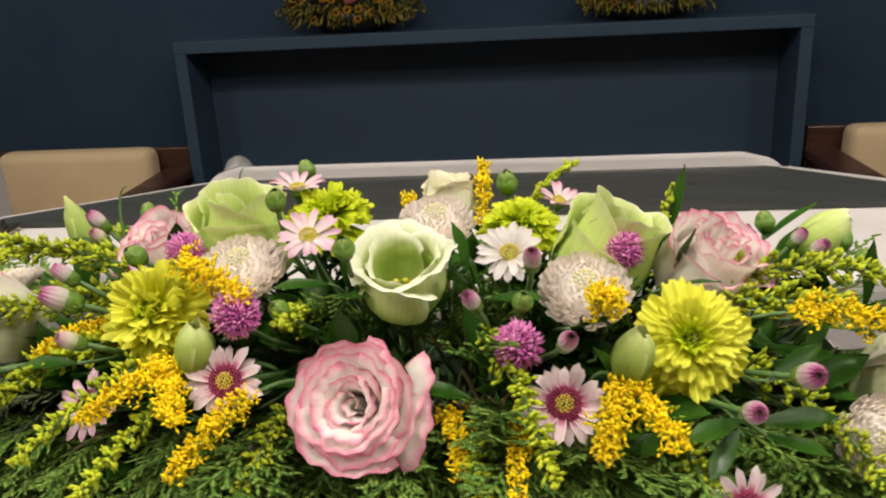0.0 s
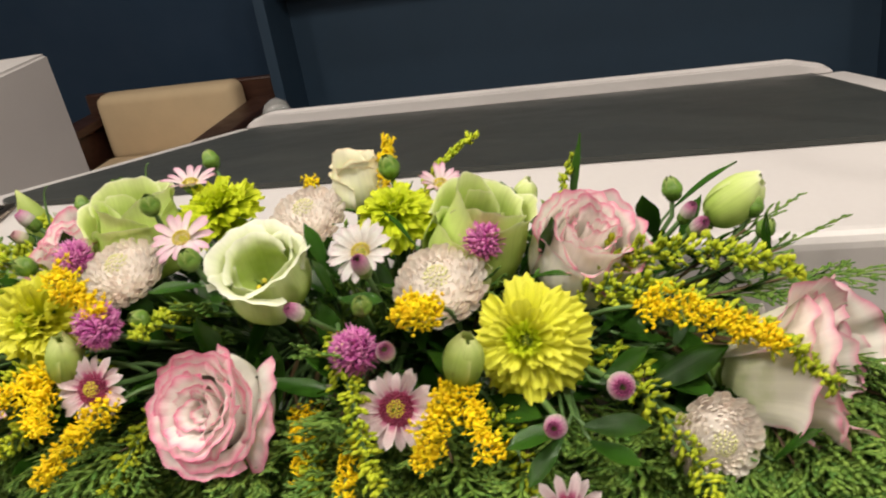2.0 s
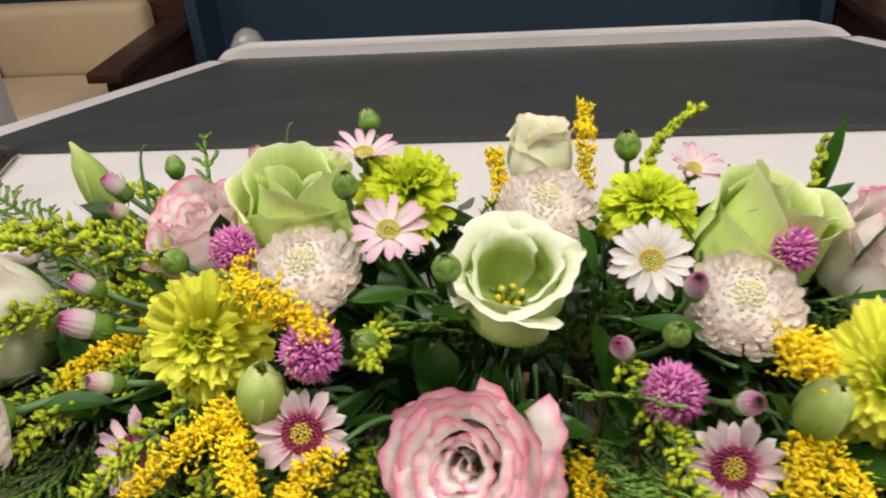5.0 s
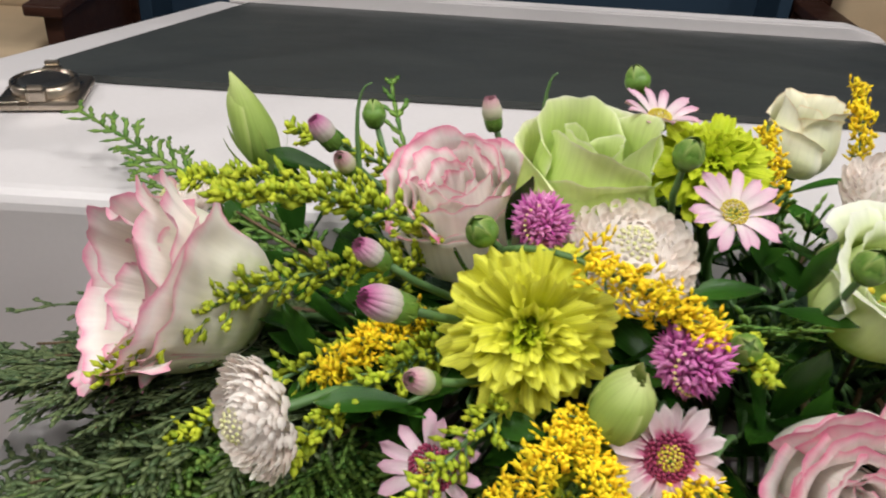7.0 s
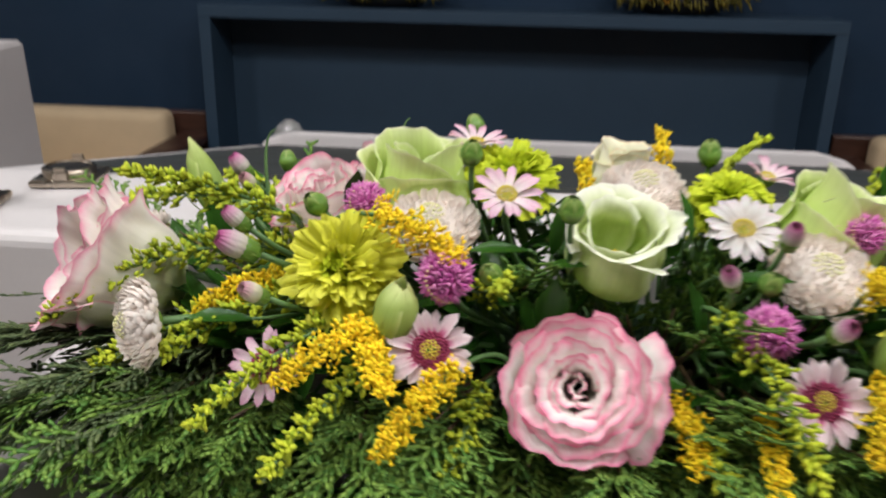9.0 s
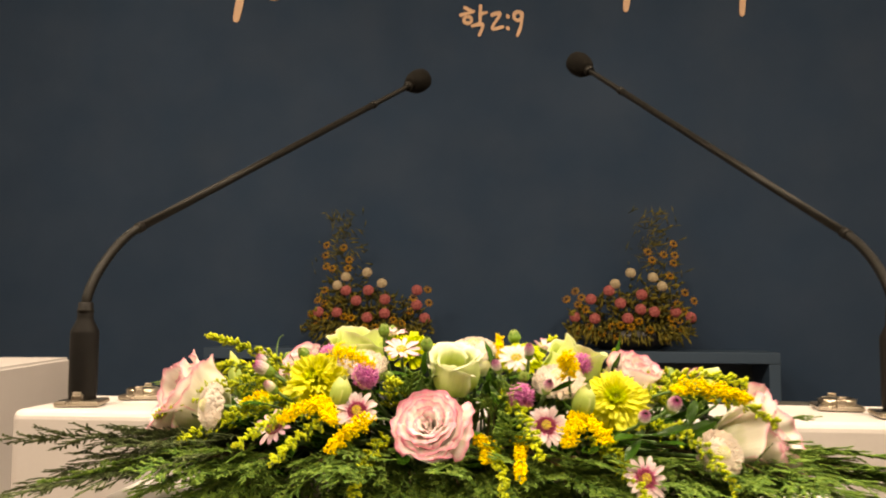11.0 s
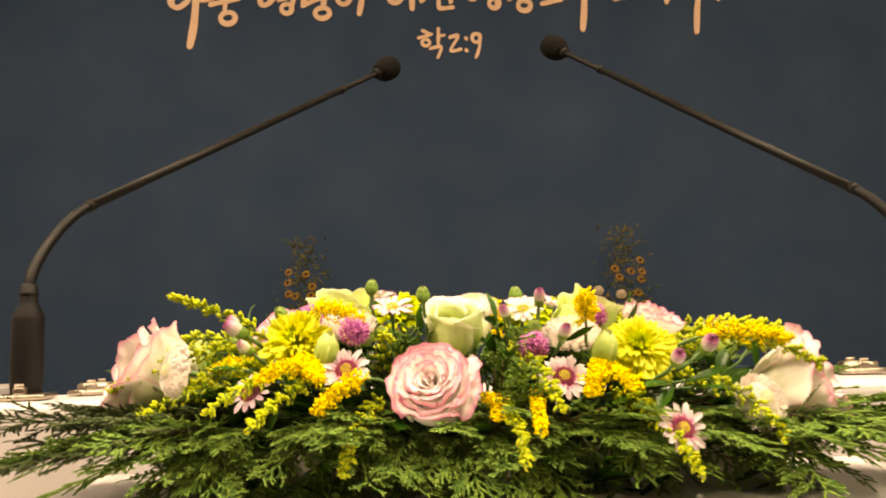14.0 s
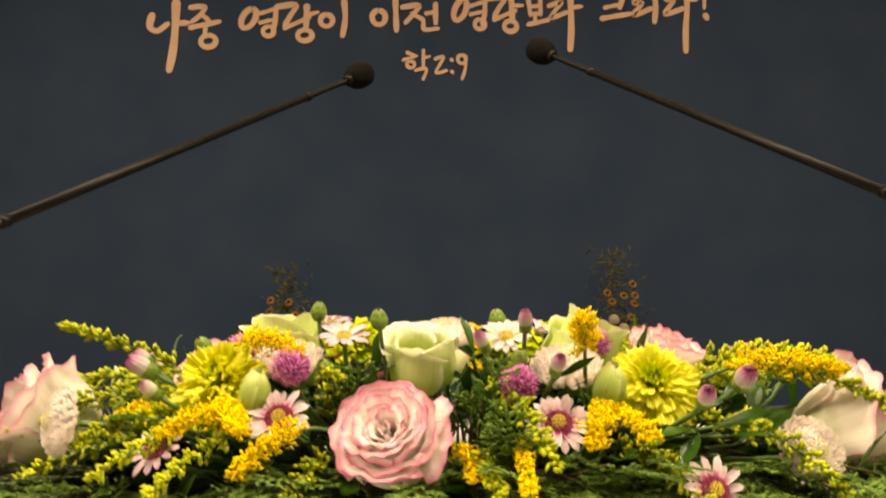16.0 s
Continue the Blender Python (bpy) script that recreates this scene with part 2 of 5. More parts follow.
CONIFER = island_mat("conifer_green", (0.080, 0.195, 0.032), (0.235, 0.370, 0.062), 0.5, 0.12)
CONIFER_D = island_mat("conifer_olive", (0.062, 0.105, 0.040), (0.17, 0.215, 0.085), 0.5, 0.12)
RUD_Y = island_mat("coneflower_gold", (0.42, 0.18, 0.006), (0.58, 0.30, 0.012), 0.6, 0.15)
RUD_D = surface("coneflower_dark", (0.02, 0.01, 0.006), 0.9)
CARN = island_mat("carnation_rose", (0.36, 0.07, 0.08), (0.58, 0.18, 0.17), 0.7, 0.2)
CARN_W = island_mat("carnation_cream", (0.50, 0.38, 0.24), (0.62, 0.52, 0.36), 0.7, 0.2)
FAR_LEAF = island_mat("basket_foliage", (0.030, 0.040, 0.008), (0.24, 0.19, 0.025), 0.6, 0.12)
GLASS = bpy.data.materials.new("clear_plastic")
GLASS.use_nodes = True
gb = GLASS.node_tree.nodes["Principled BSDF"]
gb.inputs["Base Color"].default_value = (0.95, 0.95, 0.95, 1)
gb.inputs["Transmission Weight"].default_value, gb.inputs["Roughness"].default_value, gb.inputs["IOR"].default_value = 0.85, 0.12, 1.45

# ---- building helpers ----


def link_mesh(name, bm, material, smooth=True):
    me = bpy.data.meshes.new(name)
    bm.to_mesh(me)
    bm.free()
    me.materials.append(material)
    if smooth:
        me.shade_smooth()
    return me


def part(name, bm, material, parent=None, label="", smooth=True, m=None):
    """One bmesh, or a ready mesh, as ONE mesh object under a thing or a part."""
    me = bm if isinstance(bm, bpy.types.Mesh) else link_mesh(name, bm, material, smooth)
    ob = new(name, me)
    if m is not None:
        ob.matrix_basis = m
    if parent is not None:
        ob.parent = parent
    if label:
        ob["label"] = label
    return ob


def thing(name, label, category, m=None, group="", kind=""):
    ob = new(name)
    ob.empty_display_size = 0.02
    if m is not None:
        ob.matrix_basis = m
    return tagged(ob, label, category, group, kind)


def add_box(bm, x0, x1, y0, y1, z0, z1, bev=0.0, seg=2):
    b2 = bmesh.new()
    bmesh.ops.create_cube(b2, size=1)
    for v in b2.verts:
        v.co = ((x0 + x1) / 2 + v.co.x * (x1 - x0), (y0 + y1) / 2 + v.co.y * (y1 - y0), (z0 + z1) / 2 + v.co.z * (z1 - z0))
    if bev:
        bmesh.ops.bevel(b2, geom=b2.edges[:], offset=bev, segments=seg, affect="EDGES", profile=0.5)
    join(bm, b2)
    return bm


def join(bm, other):
    me = bpy.data.meshes.new("tmp")
    other.to_mesh(me)
    other.free()
    bm.from_mesh(me)
    bpy.data.meshes.remove(me)


def box(x0, x1, y0, y1, z0, z1, bev=0.0, seg=2):
    return add_box(bmesh.new(), x0, x1, y0, y1, z0, z1, bev, seg)


def lathe(profile, n=20, m=None):
    """A turned solid from (radius, height) pairs."""
    bm = bmesh.new()
    rings = []
    for r, z in profile:
        if r < 1e-6:
            rings.append([bm.verts.new((0, 0, z))])
        else:
            rings.append([bm.verts.new((r * math.cos(2 * math.pi * i / n), r * math.sin(2 * math.pi * i / n), z)) for i in range(n)])
    for a, b in zip(rings, rings[1:]):
        for i in range(n):
            j = (i + 1) % n
            if len(a) == 1 and len(b) == 1:
                continue
            if len(a) == 1:
                bm.faces.new((a[0], b[j], b[i]))
            elif len(b) == 1:
                bm.faces.new((a[i], a[j], b[0]))
            else:
                bm.faces.new((a[i], a[j], b[j], b[i]))
    bmesh.ops.recalc_face_normals(bm, faces=bm.faces[:])
    if m is not None:
        bmesh.ops.transform(bm, matrix=m, verts=bm.verts[:])
    return bm


def bezier(p0, p1, p2, p3, n):
    out = []
    for i in range(n + 1):
        t = i / n
        out.append(Vector(p0) * (1 - t) ** 3 + Vector(p1) * 3 * t * (1 - t) ** 2 + Vector(p2) * 3 * t * t * (1 - t) + Vector(p3) * t ** 3)
    return out


def tube(bm, pts, r0, r1=None, n=6, rings=0.0):
    """A tapered tube along points; rings: depth of a ribbed relief."""
    r1 = r0 if r1 is None else r1
    prev, frames = None, []
    side = Vector((0, 0, 1))
    for i, p in enumerate(pts):
        d = (pts[min(i + 1, len(pts) - 1)] - pts[max(i - 1, 0)]).normalized()
        if i == 0:
            side = d.orthogonal().normalized()
        side = (side - d * side.dot(d)).normalized()
        frames.append((p, side.copy(), d.cross(side)))
    first = None
    for i, (p, a, b) in enumerate(frames):
        k = i / max(1, len(frames) - 1)
        r = (r0 * (1 - k) + r1 * k) * (1 - (rings if i % 2 else 0))
        ring = [bm.verts.new(p + a * (r * math.cos(2 * math.pi * j / n)) + b * (r * math.sin(2 * math.pi * j / n))) for j in range(n)]
        if prev:
            for j in range(n):
                bm.faces.new((prev[j], prev[(j + 1) % n], ring[(j + 1) % n], ring[j]))
        else:
            first = ring
        prev = ring
    bm.faces.new(list(reversed(first)))
    bm.faces.new(prev)
    return bm


def facing(p, d, spin=0.0):
    """The pose of a flower head at p whose axis points along d."""
    return Matrix.Translation(p) @ Vector(d).to_track_quat("Z", "Y").to_matrix().to_4x4() @ pose(0, 0, 0, 0, 0, spin)


def petal(length, width, th0, th1, cup=0.02, r0=0.003, ruffle=0.0, waves=3.0, point=0.5, nu=8, nv=6, seed=0, base=0.35, thmid=None, rim=1.6):
    """A petal mesh whose foot stands r0 from the z axis and which leaves it at th0, ending at th1 degrees from the axis."""
    rnd = random.Random(seed)
    ph = rnd.random() * 6
    bm = bmesh.new()
    le, la = bm.verts.layers.float.new("edge"), bm.verts.layers.float.new("across")
    x, z, grid = r0, 0.0, []
    for i in range(nu + 1):
        u = i / nu
        if thmid is None:
            th = th0 + (th1 - th0) * u
        else:
            th = th0 + (thmid - th0) * u * 2 if u < 0.5 else thmid + (th1 - thmid) * (u - 0.5) * 2
        th = radians(th)
        if i:
            x += math.sin(th) * length / nu
            z += math.cos(th) * length / nu
        w = width / 2 * (base + (1 - base) * math.sin(min(1.0, u / 0.62) * math.pi / 2))
        if u > 0.62:
            w *= max(0.02, math.cos((u - 0.62) / 0.38 * math.pi / 2) ** point)
        nx, nz = -math.cos(th), math.sin(th)
        row = []
        for j in range(nv + 1):
            v = j / nv * 2 - 1
            a = v * w / max(cup, 1e-4)
            a = max(-2.6, min(2.6, a))
            side, up = cup * math.sin(a), cup * (1 - math.cos(a))
            rf = ruffle * (u ** 2.5) * (math.sin(v * waves * 2 + ph) + 0.6 * math.sin(v * waves * 4.3 + ph * 2)) * (0.35 + 0.65 * abs(v) + 0.3 * u)
            vert = bm.verts.new((x + nx * (up + rf), side, z + nz * (up + rf)))
            vert[le] = max(u ** rim, 0.95 * abs(v) ** (2.0 * rim) * min(1, u * 1.5))
            vert[la] = v * 1.4 + seed * 0.37
            row.append(vert)
        grid.append(row)
    for i in range(nu):
        for j in range(nv):
            bm.faces.new((grid[i][j], grid[i][j + 1], grid[i + 1][j + 1], grid[i + 1][j]))
    return bm


FOAM = Vector((-0.03, 0.345, 1.165))


def stem_to(ob, r, foot=None, length=None, material=None):
    """A stem from the back of a flower head down into the foam."""
    p = ob.matrix_basis.translation
    d = (ob.matrix_basis.to_3x3() @ Vector((0, 0, 1))).normalized()
    f = Vector(foot) if foot else Vector((p.x * 0.55 + FOAM.x * 0.45, FOAM.y * 0.7 + p.y * 0.3, FOAM.z - 0.01))
    span = (f - p).length
    pts = bezier(p, p - d * span * 0.4, f + Vector((0, 0, span * 0.3)), f, 8)
    inv = ob.matrix_basis.inverted()
    part("stem", tube(bmesh.new(), [inv @ q for q in pts], r * 0.9, r * 1.1, 6), material or STEM, ob)


def calyx(ob, r, h):
    part("calyx", lathe([(0, -h), (r * 0.45, -h * 0.9), (r * 0.85, -h * 0.35), (r, 0.0), (r * 0.7, h * 0.15), (0, h * 0.1)], 12), BUD_GREEN, ob)


def along(points, u):
    """A smooth curve through (radius, height) pairs."""
    n = len(points) - 1
    i = min(n - 1, int(u * n))
    t = u * n - i
    a, b, c, d = (Vector(points[max(0, min(n, i + k))]) for k in (-1, 0, 1, 2))
    return 0.5 * ((2 * b) + (c - a) * t + (2 * a - 5 * b + 4 * c - d) * t * t + (3 * b - a - 3 * c + d) * t ** 3)


def wrapped_petal(line, span, tuck, frill, seed=0, nu=11, nv=26, rim=2.0, twist=0.0):
    """A petal that wraps part of the way round the flower's axis; tuck slips one side under its neighbour, frill crimps the rim."""
    rnd = random.Random(seed)
    ph = [rnd.uniform(0, 6.28) for _ in range(6)]
    size = line[-1][1] * (0.4 if twist else 1.0)
    bm = bmesh.new()
    le, la = bm.verts.layers.float.new("edge"), bm.verts.layers.float.new("across")
    grid = []
    for i in range(nu + 1):
        u = i / nu
        r, z = along(line, u)
        w = radians(span) * (0.5 + 0.5 * math.sin(min(1.0, u / 0.55) * math.pi / 2))
        row = []
        for j in range(nv + 1):
            v = j / nv * 2 - 1
            k = u ** 5
            crimp = 0.55 * math.sin(v * 4.0 + ph[0]) + 0.5 * math.sin(v * 9.5 + ph[1]) + 0.38 * math.sin(v * 19 + ph[2])
            tall = 0.6 * math.sin(v * 3.1 + ph[3]) + 0.4 * math.sin(v * 8.3 + ph[4]) + 0.38 * math.sin(v * 17 + ph[5])
            a = v * w + 0.05 * math.sin(u * 4 + ph[2]) + twist * u
            rr = max(0.0004, r * (1 + tuck * v) + frill * k * crimp + frill * 0.4 * u * u * math.sin(v * 3 + ph[4]))
            zz = z - size * (0.24 * abs(v) ** 3.0 * u * u) + frill * 0.9 * k * tall
            vert = bm.verts.new((rr * math.cos(a), rr * math.sin(a), zz))
            vert[le] = max(u ** rim, 0.97 * abs(v) ** (2.4 * rim) * min(1, u * 1.4))
            vert[la] = v * 1.4 + seed * 0.37
            row.append(vert)
        grid.append(row)
    for i in range(nu):
        for j in range(nv):
            bm.faces.new((grid[i][j], grid[i][j + 1], grid[i + 1][j + 1], grid[i + 1][j]))
    return bm


# rings of petals, from the heart outwards: count, half span, rim radius, height, flare, belly radius
LISIANTHUS_RINGS = {
    "full": [(2, 105, 0.05, 0.68, 0.03, 0.06), (3, 80, 0.11, 0.72, 0.05, 0.11), (3, 84, 0.17, 0.74, 0.07, 0.17), (4, 70, 0.23, 0.74, 0.09, 0.24), (4, 72, 0.29, 0.72, 0.10, 0.31),
             (4, 74, 0.35, 0.69, 0.11, 0.37), (5, 64, 0.42, 0.62, 0.11, 0.44), (1, 46, 0.48, 0.52, 0.20, 0.48)],
    "half": [(2, 105, 0.06, 0.72, 0.01, 0.09), (3, 85, 0.14, 0.78, 0.02, 0.18), (4, 74, 0.23, 0.78, 0.03, 0.28), (4, 75, 0.32, 0.75, 0.05, 0.37), (4, 70, 0.42, 0.66, 0.06, 0.45)],
    "cup": [(3, 82, 0.30, 0.76, 0.05, 0.37), (4, 68, 0.39, 0.78, 0.13, 0.44)],
    "closed": [(2, 96, 0.22, 0.92, 0.0, 0.30), (3, 86, 0.35, 1.02, 0.03, 0.41), (3, 80, 0.43, 0.98, 0.05, 0.48)],
    "trumpet": [(2, 110, 0.12, 0.78, 0.03, 0.13), (3, 86, 0.22, 0.85, 0.05, 0.22), (4, 74, 0.31, 0.88, 0.06, 0.31), (4, 76, 0.39, 0.90, 0.08, 0.38), (5, 64, 0.45, 0.88, 0.10, 0.43)],
}
FRILL = {"full": 0.024, "half": 0.034, "cup": 0.030, "closed": 0.026, "trumpet": 0.046}


def lisianthus(p, d, size, material, label, form="full", seed=0, spin=0.0):
    ob = thing("lisianthus", label, "flower", facing(p, d, spin), "lisianthus in the arrangement")
    s = size
    rnd = random.Random(seed * 31)
    for k, (n, span, r, h, flare, belly) in enumerate(LISIANTHUS_RINGS[form]):
        if form == "trumpet":
            line = [(0.05, 0), (belly * 0.55, h * 0.16), (belly * 0.88, h * 0.42), (r, h * 0.8), (r + flare, h)]
        else:
            line = [(0.05, 0), (belly * 0.78, h * 0.12), (belly, h * 0.45), (r, h * 0.84), (r + flare, h)]
        line = [(a * s, b * s) for a, b in line]
        kinds = [link_mesh("petal", wrapped_petal(line, span, 0.10 if n > 1 else 0.0, s * FRILL[form] * (0.7 + 0.1 * k), seed * 17 + k * 3 + q, rim=3.2 if form == "trumpet" else 2.2), material) for q in range(2)]
        for i in range(n):
            low = 0.74 if form == "closed" and k == 2 and i == 0 else rnd.uniform(0.92, 1.06) if form != "trumpet" else rnd.uniform(0.80, 1.06)
            part("petal", kinds[i % 2], None, ob, m=pose(0, 0, 0, rnd.uniform(-3, 3), rnd.uniform(-3, 3), 360 / n * i + k * 47 + rnd.uniform(-9, 9)) @ Matrix.Diagonal((1, 1, low, 1)))
    calyx(ob, s * 0.13, s * 0.14)
    if form == "cup":
        bm = bmesh.new()
        for i in range(6):
            a = i * 1.05
            tip = Vector((math.cos(a) * s * 0.10, math.sin(a) * s * 0.10, s * 0.24 + rnd.uniform(0, 0.06) * s))
            tube(bm, [Vector((0, 0, 0)), tip * 0.6, tip], s * 0.012, s * 0.008, 5)
            b2 = bmesh.new()
            bmesh.ops.create_icosphere(b2, subdivisions=1, radius=s * 0.035, matrix=Matrix.Translation(tip))
            join(bm, b2)
        part("stamens", bm, DISC_Y, ob, "yellow stamens")
    stem_to(ob, 0.0022)
    return ob


def strap(length, width, th0, th1, r0, wave, seed=0, nu=8, nv=12):
    """A ray petal: a channelled strap that widens to a blunt, notched and waved end."""
    rnd = random.Random(seed)
    ph, ph2 = rnd.uniform(0, 6.28), rnd.uniform(0, 6.28)
    bm = bmesh.new()
    le, la = bm.verts.layers.float.new("edge"), bm.verts.layers.float.new("across")
    x, z, grid = r0, 0.0, []
    for i in range(nu + 1):
        u = i / nu
        th = radians(th0 + (th1 - th0) * u ** 1.5)
        dx, dz = math.sin(th), math.cos(th)
        if i:
            x, z = x + dx * length / nu, z + dz * length / nu
        w = width / 2 * (0.30 + 0.70 * u ** 0.8)
        if u > 0.8:
            w *= 1 - 0.12 * ((u - 0.8) / 0.2) ** 2
        row = []
        for j in range(nv + 1):
            v = j / nv * 2 - 1
            up = 0.32 * w * v * v * (1 - 0.7 * u) + wave * u * u * (0.25 * math.sin(v * 2.6 + ph) + 0.62 * math.sin(v * 6.6 + ph2) + 0.3 * math.sin(v * 12 + ph))
            back = width * (0.06 * math.cos(v * 6.6 + 0.4 * math.sin(ph)) + 0.05 * math.sin(v * 11 + ph2) + 0.20 * v ** 4) * u ** 4
            vert = bm.verts.new((x - dz * up - dx * back, v * w, z + dx * up - dz * back))
            vert[le] = u
            vert[la] = v * 1.4 + seed * 0.37
            row.append(vert)
        grid.append(row)
    for i in range(nu):
        for j in range(nv):
            bm.faces.new((grid[i][j], grid[i][j + 1], grid[i + 1][j + 1], grid[i + 1][j]))
    return bm


def zinnia(p, d, size, material, label, seed=0, spin=0.0, frill=0.05, rise=0):
    ob = thing("zinnia", label, "flower", facing(p, d, spin), "zinnias in the arrangement")
    rnd = random.Random(seed)
    s = size / 2
    rows = [(17, 0.86, 92, 112, -0.10), (17, 0.82, 80, 102, -0.03), (16, 0.72, 66, 92, 0.05), (15, 0.60, 52, 80, 0.11), (13, 0.47, 36, 64, 0.15), (12, 0.34, 18, 40, 0.18), (8, 0.25, 2, 12, 0.19)]
    for k, (n, ln, th0, th1, lift) in enumerate(rows):
        kinds = [link_mesh("petal", strap(s * ln, s * (0.37 - 0.02 * k + frill * 0.6), th0 - rise, th1 - rise, s * 0.11, s * (0.044 + frill * 0.46), seed * 5 + k * 3 + q), LIME_Z if k > 4 else material) for q in range(3)]
        for i in range(n):
            sc = rnd.uniform(0.86, 1.08)
            part("petal", kinds[i % 3], None, ob, m=pose(0, 0, s * lift, rnd.uniform(-14 - frill * 130, 14 + frill * 130), rnd.uniform(-9 - frill * 60, 9 + frill * 60), 360 / n * i + k * 11 + rnd.uniform(-5, 5)) @ Matrix.Diagonal((sc, sc, sc, 1)))
    part("disc", florets(s * 0.14, s * 0.20, 40, s * 0.03, seed), DISC_G, ob, m=pose(0, 0, s * 0.16))
    calyx(ob, s * 0.28, s * 0.3)
    stem_to(ob, 0.0022)
    return ob


def florets(radius, height, n, size, seed, tall=1.6):
    """A dome of small blunt spindles."""
    bm = bmesh.new()
    for i in range(n):
        q = (i + 0.5) / n
        a = i * 2.39996
        c = 1 - q * 0.98
        st = math.sqrt(max(0, 1 - c * c))
        nrm = Vector((math.cos(a) * st, math.sin(a) * st, c * height / radius + 0.05)).normalized()
        spindle(bm, Vector((math.cos(a) * st * radius, math.sin(a) * st * radius, c * height)), nrm, size, size * tall)
    return bm


def spindle(bm, p, d, r, h, n=4):
    q = d.to_track_quat("Z", "Y").to_matrix()
    lo, hi = bm.verts.new(p - d * h * 0.5), bm.verts.new(p + d * h * 0.5)
    ring = [bm.verts.new(p + d * h * 0.12 + q @ Vector((r * math.cos(6.2832 * i / n), r * math.sin(6.2832 * i / n), 0))) for i in range(n)]
    for i in range(n):
        bm.faces.new((lo, ring[(i + 1) % n], ring[i]))
        bm.faces.new((hi, ring[i], ring[(i + 1) % n]))


def pompon(p, d, size, label, seed=0):
    """A button chrysanthemum: a dome of short, spooned florets, larger towards the rim, round a greenish eye."""
    ob = thing("pompon_chrysanthemum", label, "flower", facing(p, d), "white pompon chrysanthemums in the arrangement")
    r, n = size * 0.46, 190
    rnd = random.Random(seed)
    bm = bmesh.new()
    for i in range(n):
        q = (i + 0.5) / n
        a = i * 2.39996 + rnd.uniform(-0.12, 0.12)
        pol = 0.34 + q * 1.40
        nrm = Vector((math.cos(a) * math.sin(pol), math.sin(a) * math.sin(pol), math.cos(pol) * 0.75))
        pos = Vector((nrm.x * r * 0.86, nrm.y * r * 0.86, nrm.z * r * 0.54 - r * 0.02))
        out = (nrm * 1.1 + Vector((rnd.uniform(-0.16, 0.16), rnd.uniform(-0.16, 0.16), 0.20))).normalized()
        spoon(bm, pos, out, r * (0.046 + 0.076 * q) * rnd.uniform(0.85, 1.15), r * (0.20 + 0.16 * q) * rnd.uniform(0.8, 1.25), a)
    tagged(part("floret", bm, POM_M, ob, "blush-white quilled floret"), kind="stuff")
    part("eye", florets(r * 0.40, r * 0.60, 120, r * 0.045, seed), POM_C, ob, "yellow-green eye")
    part("core", lathe([(0, -r * 0.3), (r * 0.60, -r * 0.2), (r * 0.76, 0.0), (r * 0.68, r * 0.22), (r * 0.46, r * 0.36), (r * 0.26, r * 0.44), (0, r * 0.46)], 16), POM_M, ob)
    calyx(ob, r * 0.5, r * 0.45)
    stem_to(ob, 0.0018)
    return ob


def spoon(bm, p, d, r, h, turn=0.0):
    """A short quilled floret: a trough with raised sides and a round, hooded tip, open towards the flower's axis."""
    across = Vector((-math.sin(turn), math.cos(turn), 0))
    across = (across - d * across.dot(d)).normalized()
    inner = d.cross(across)
    if inner.z < 0:
        inner = -inner
    rows = []
    for w, z, dip, lean in ((0.55, -0.5, 0.5, 0.0), (0.85, -0.05, 0.8, 0.0), (1.05, 0.30, 0.8, 0.15), (0.85, 0.52, 0.35, 0.5), (0.35, 0.62, 0.05, 0.8)):
        rows.append([bm.verts.new(p + d * h * z + across * (x * r * w) + inner * r * (lean - dip * (1 - x * x))) for x in (-1, -0.5, 0.5, 1)])
    for u, v in zip(rows, rows[1:]):
        for k in (0, 1, 2):
            bm.faces.new((u[k], u[k + 1], v[k + 1], v[k]))


def globe(p, d, size, label, seed=0):
    ob = thing("globe_amaranth", label, "flower", facing(p, d), "purple globe amaranths in the arrangement")
    r, n = size * 0.45, 310
    rnd = random.Random(seed)
    bm, dots = bmesh.new(), bmesh.new()
    for i in range(n):
        c = 1 - 1.75 * (i + 0.5) / n
        a = i * 2.39996
        st = math.sqrt(1 - c * c)
        nrm = Vector((math.cos(a) * st, math.sin(a) * st, c))
        spindle(bm, nrm * r * 0.82, (nrm + Vector((rnd.uniform(-0.8, 0.8), rnd.uniform(-0.8, 0.8), 0.5))).normalized(), r * rnd.uniform(0.05, 0.11), r * rnd.uniform(0.5, 1.15))
        if i % 21 == 4:
            b2 = bmesh.new()
            bmesh.ops.create_icosphere(b2, subdivisions=1, radius=r * 0.06, matrix=Matrix.Translation(nrm * r * 1.05))
            join(dots, b2)
    tagged(part("bract", bm, GLOBE_M, ob), kind="stuff")
    tagged(part("floret", dots, GLOBE_DOT, ob, "tiny yellow floret"), kind="stuff")
    part("core", lathe([(0, -r * 0.7), (r * 0.6, -r * 0.4), (r * 0.76, 0), (r * 0.5, r * 0.6), (0, r * 0.76)], 12), GLOBE_M, ob)
    stem_to(ob, 0.0014)
    return ob


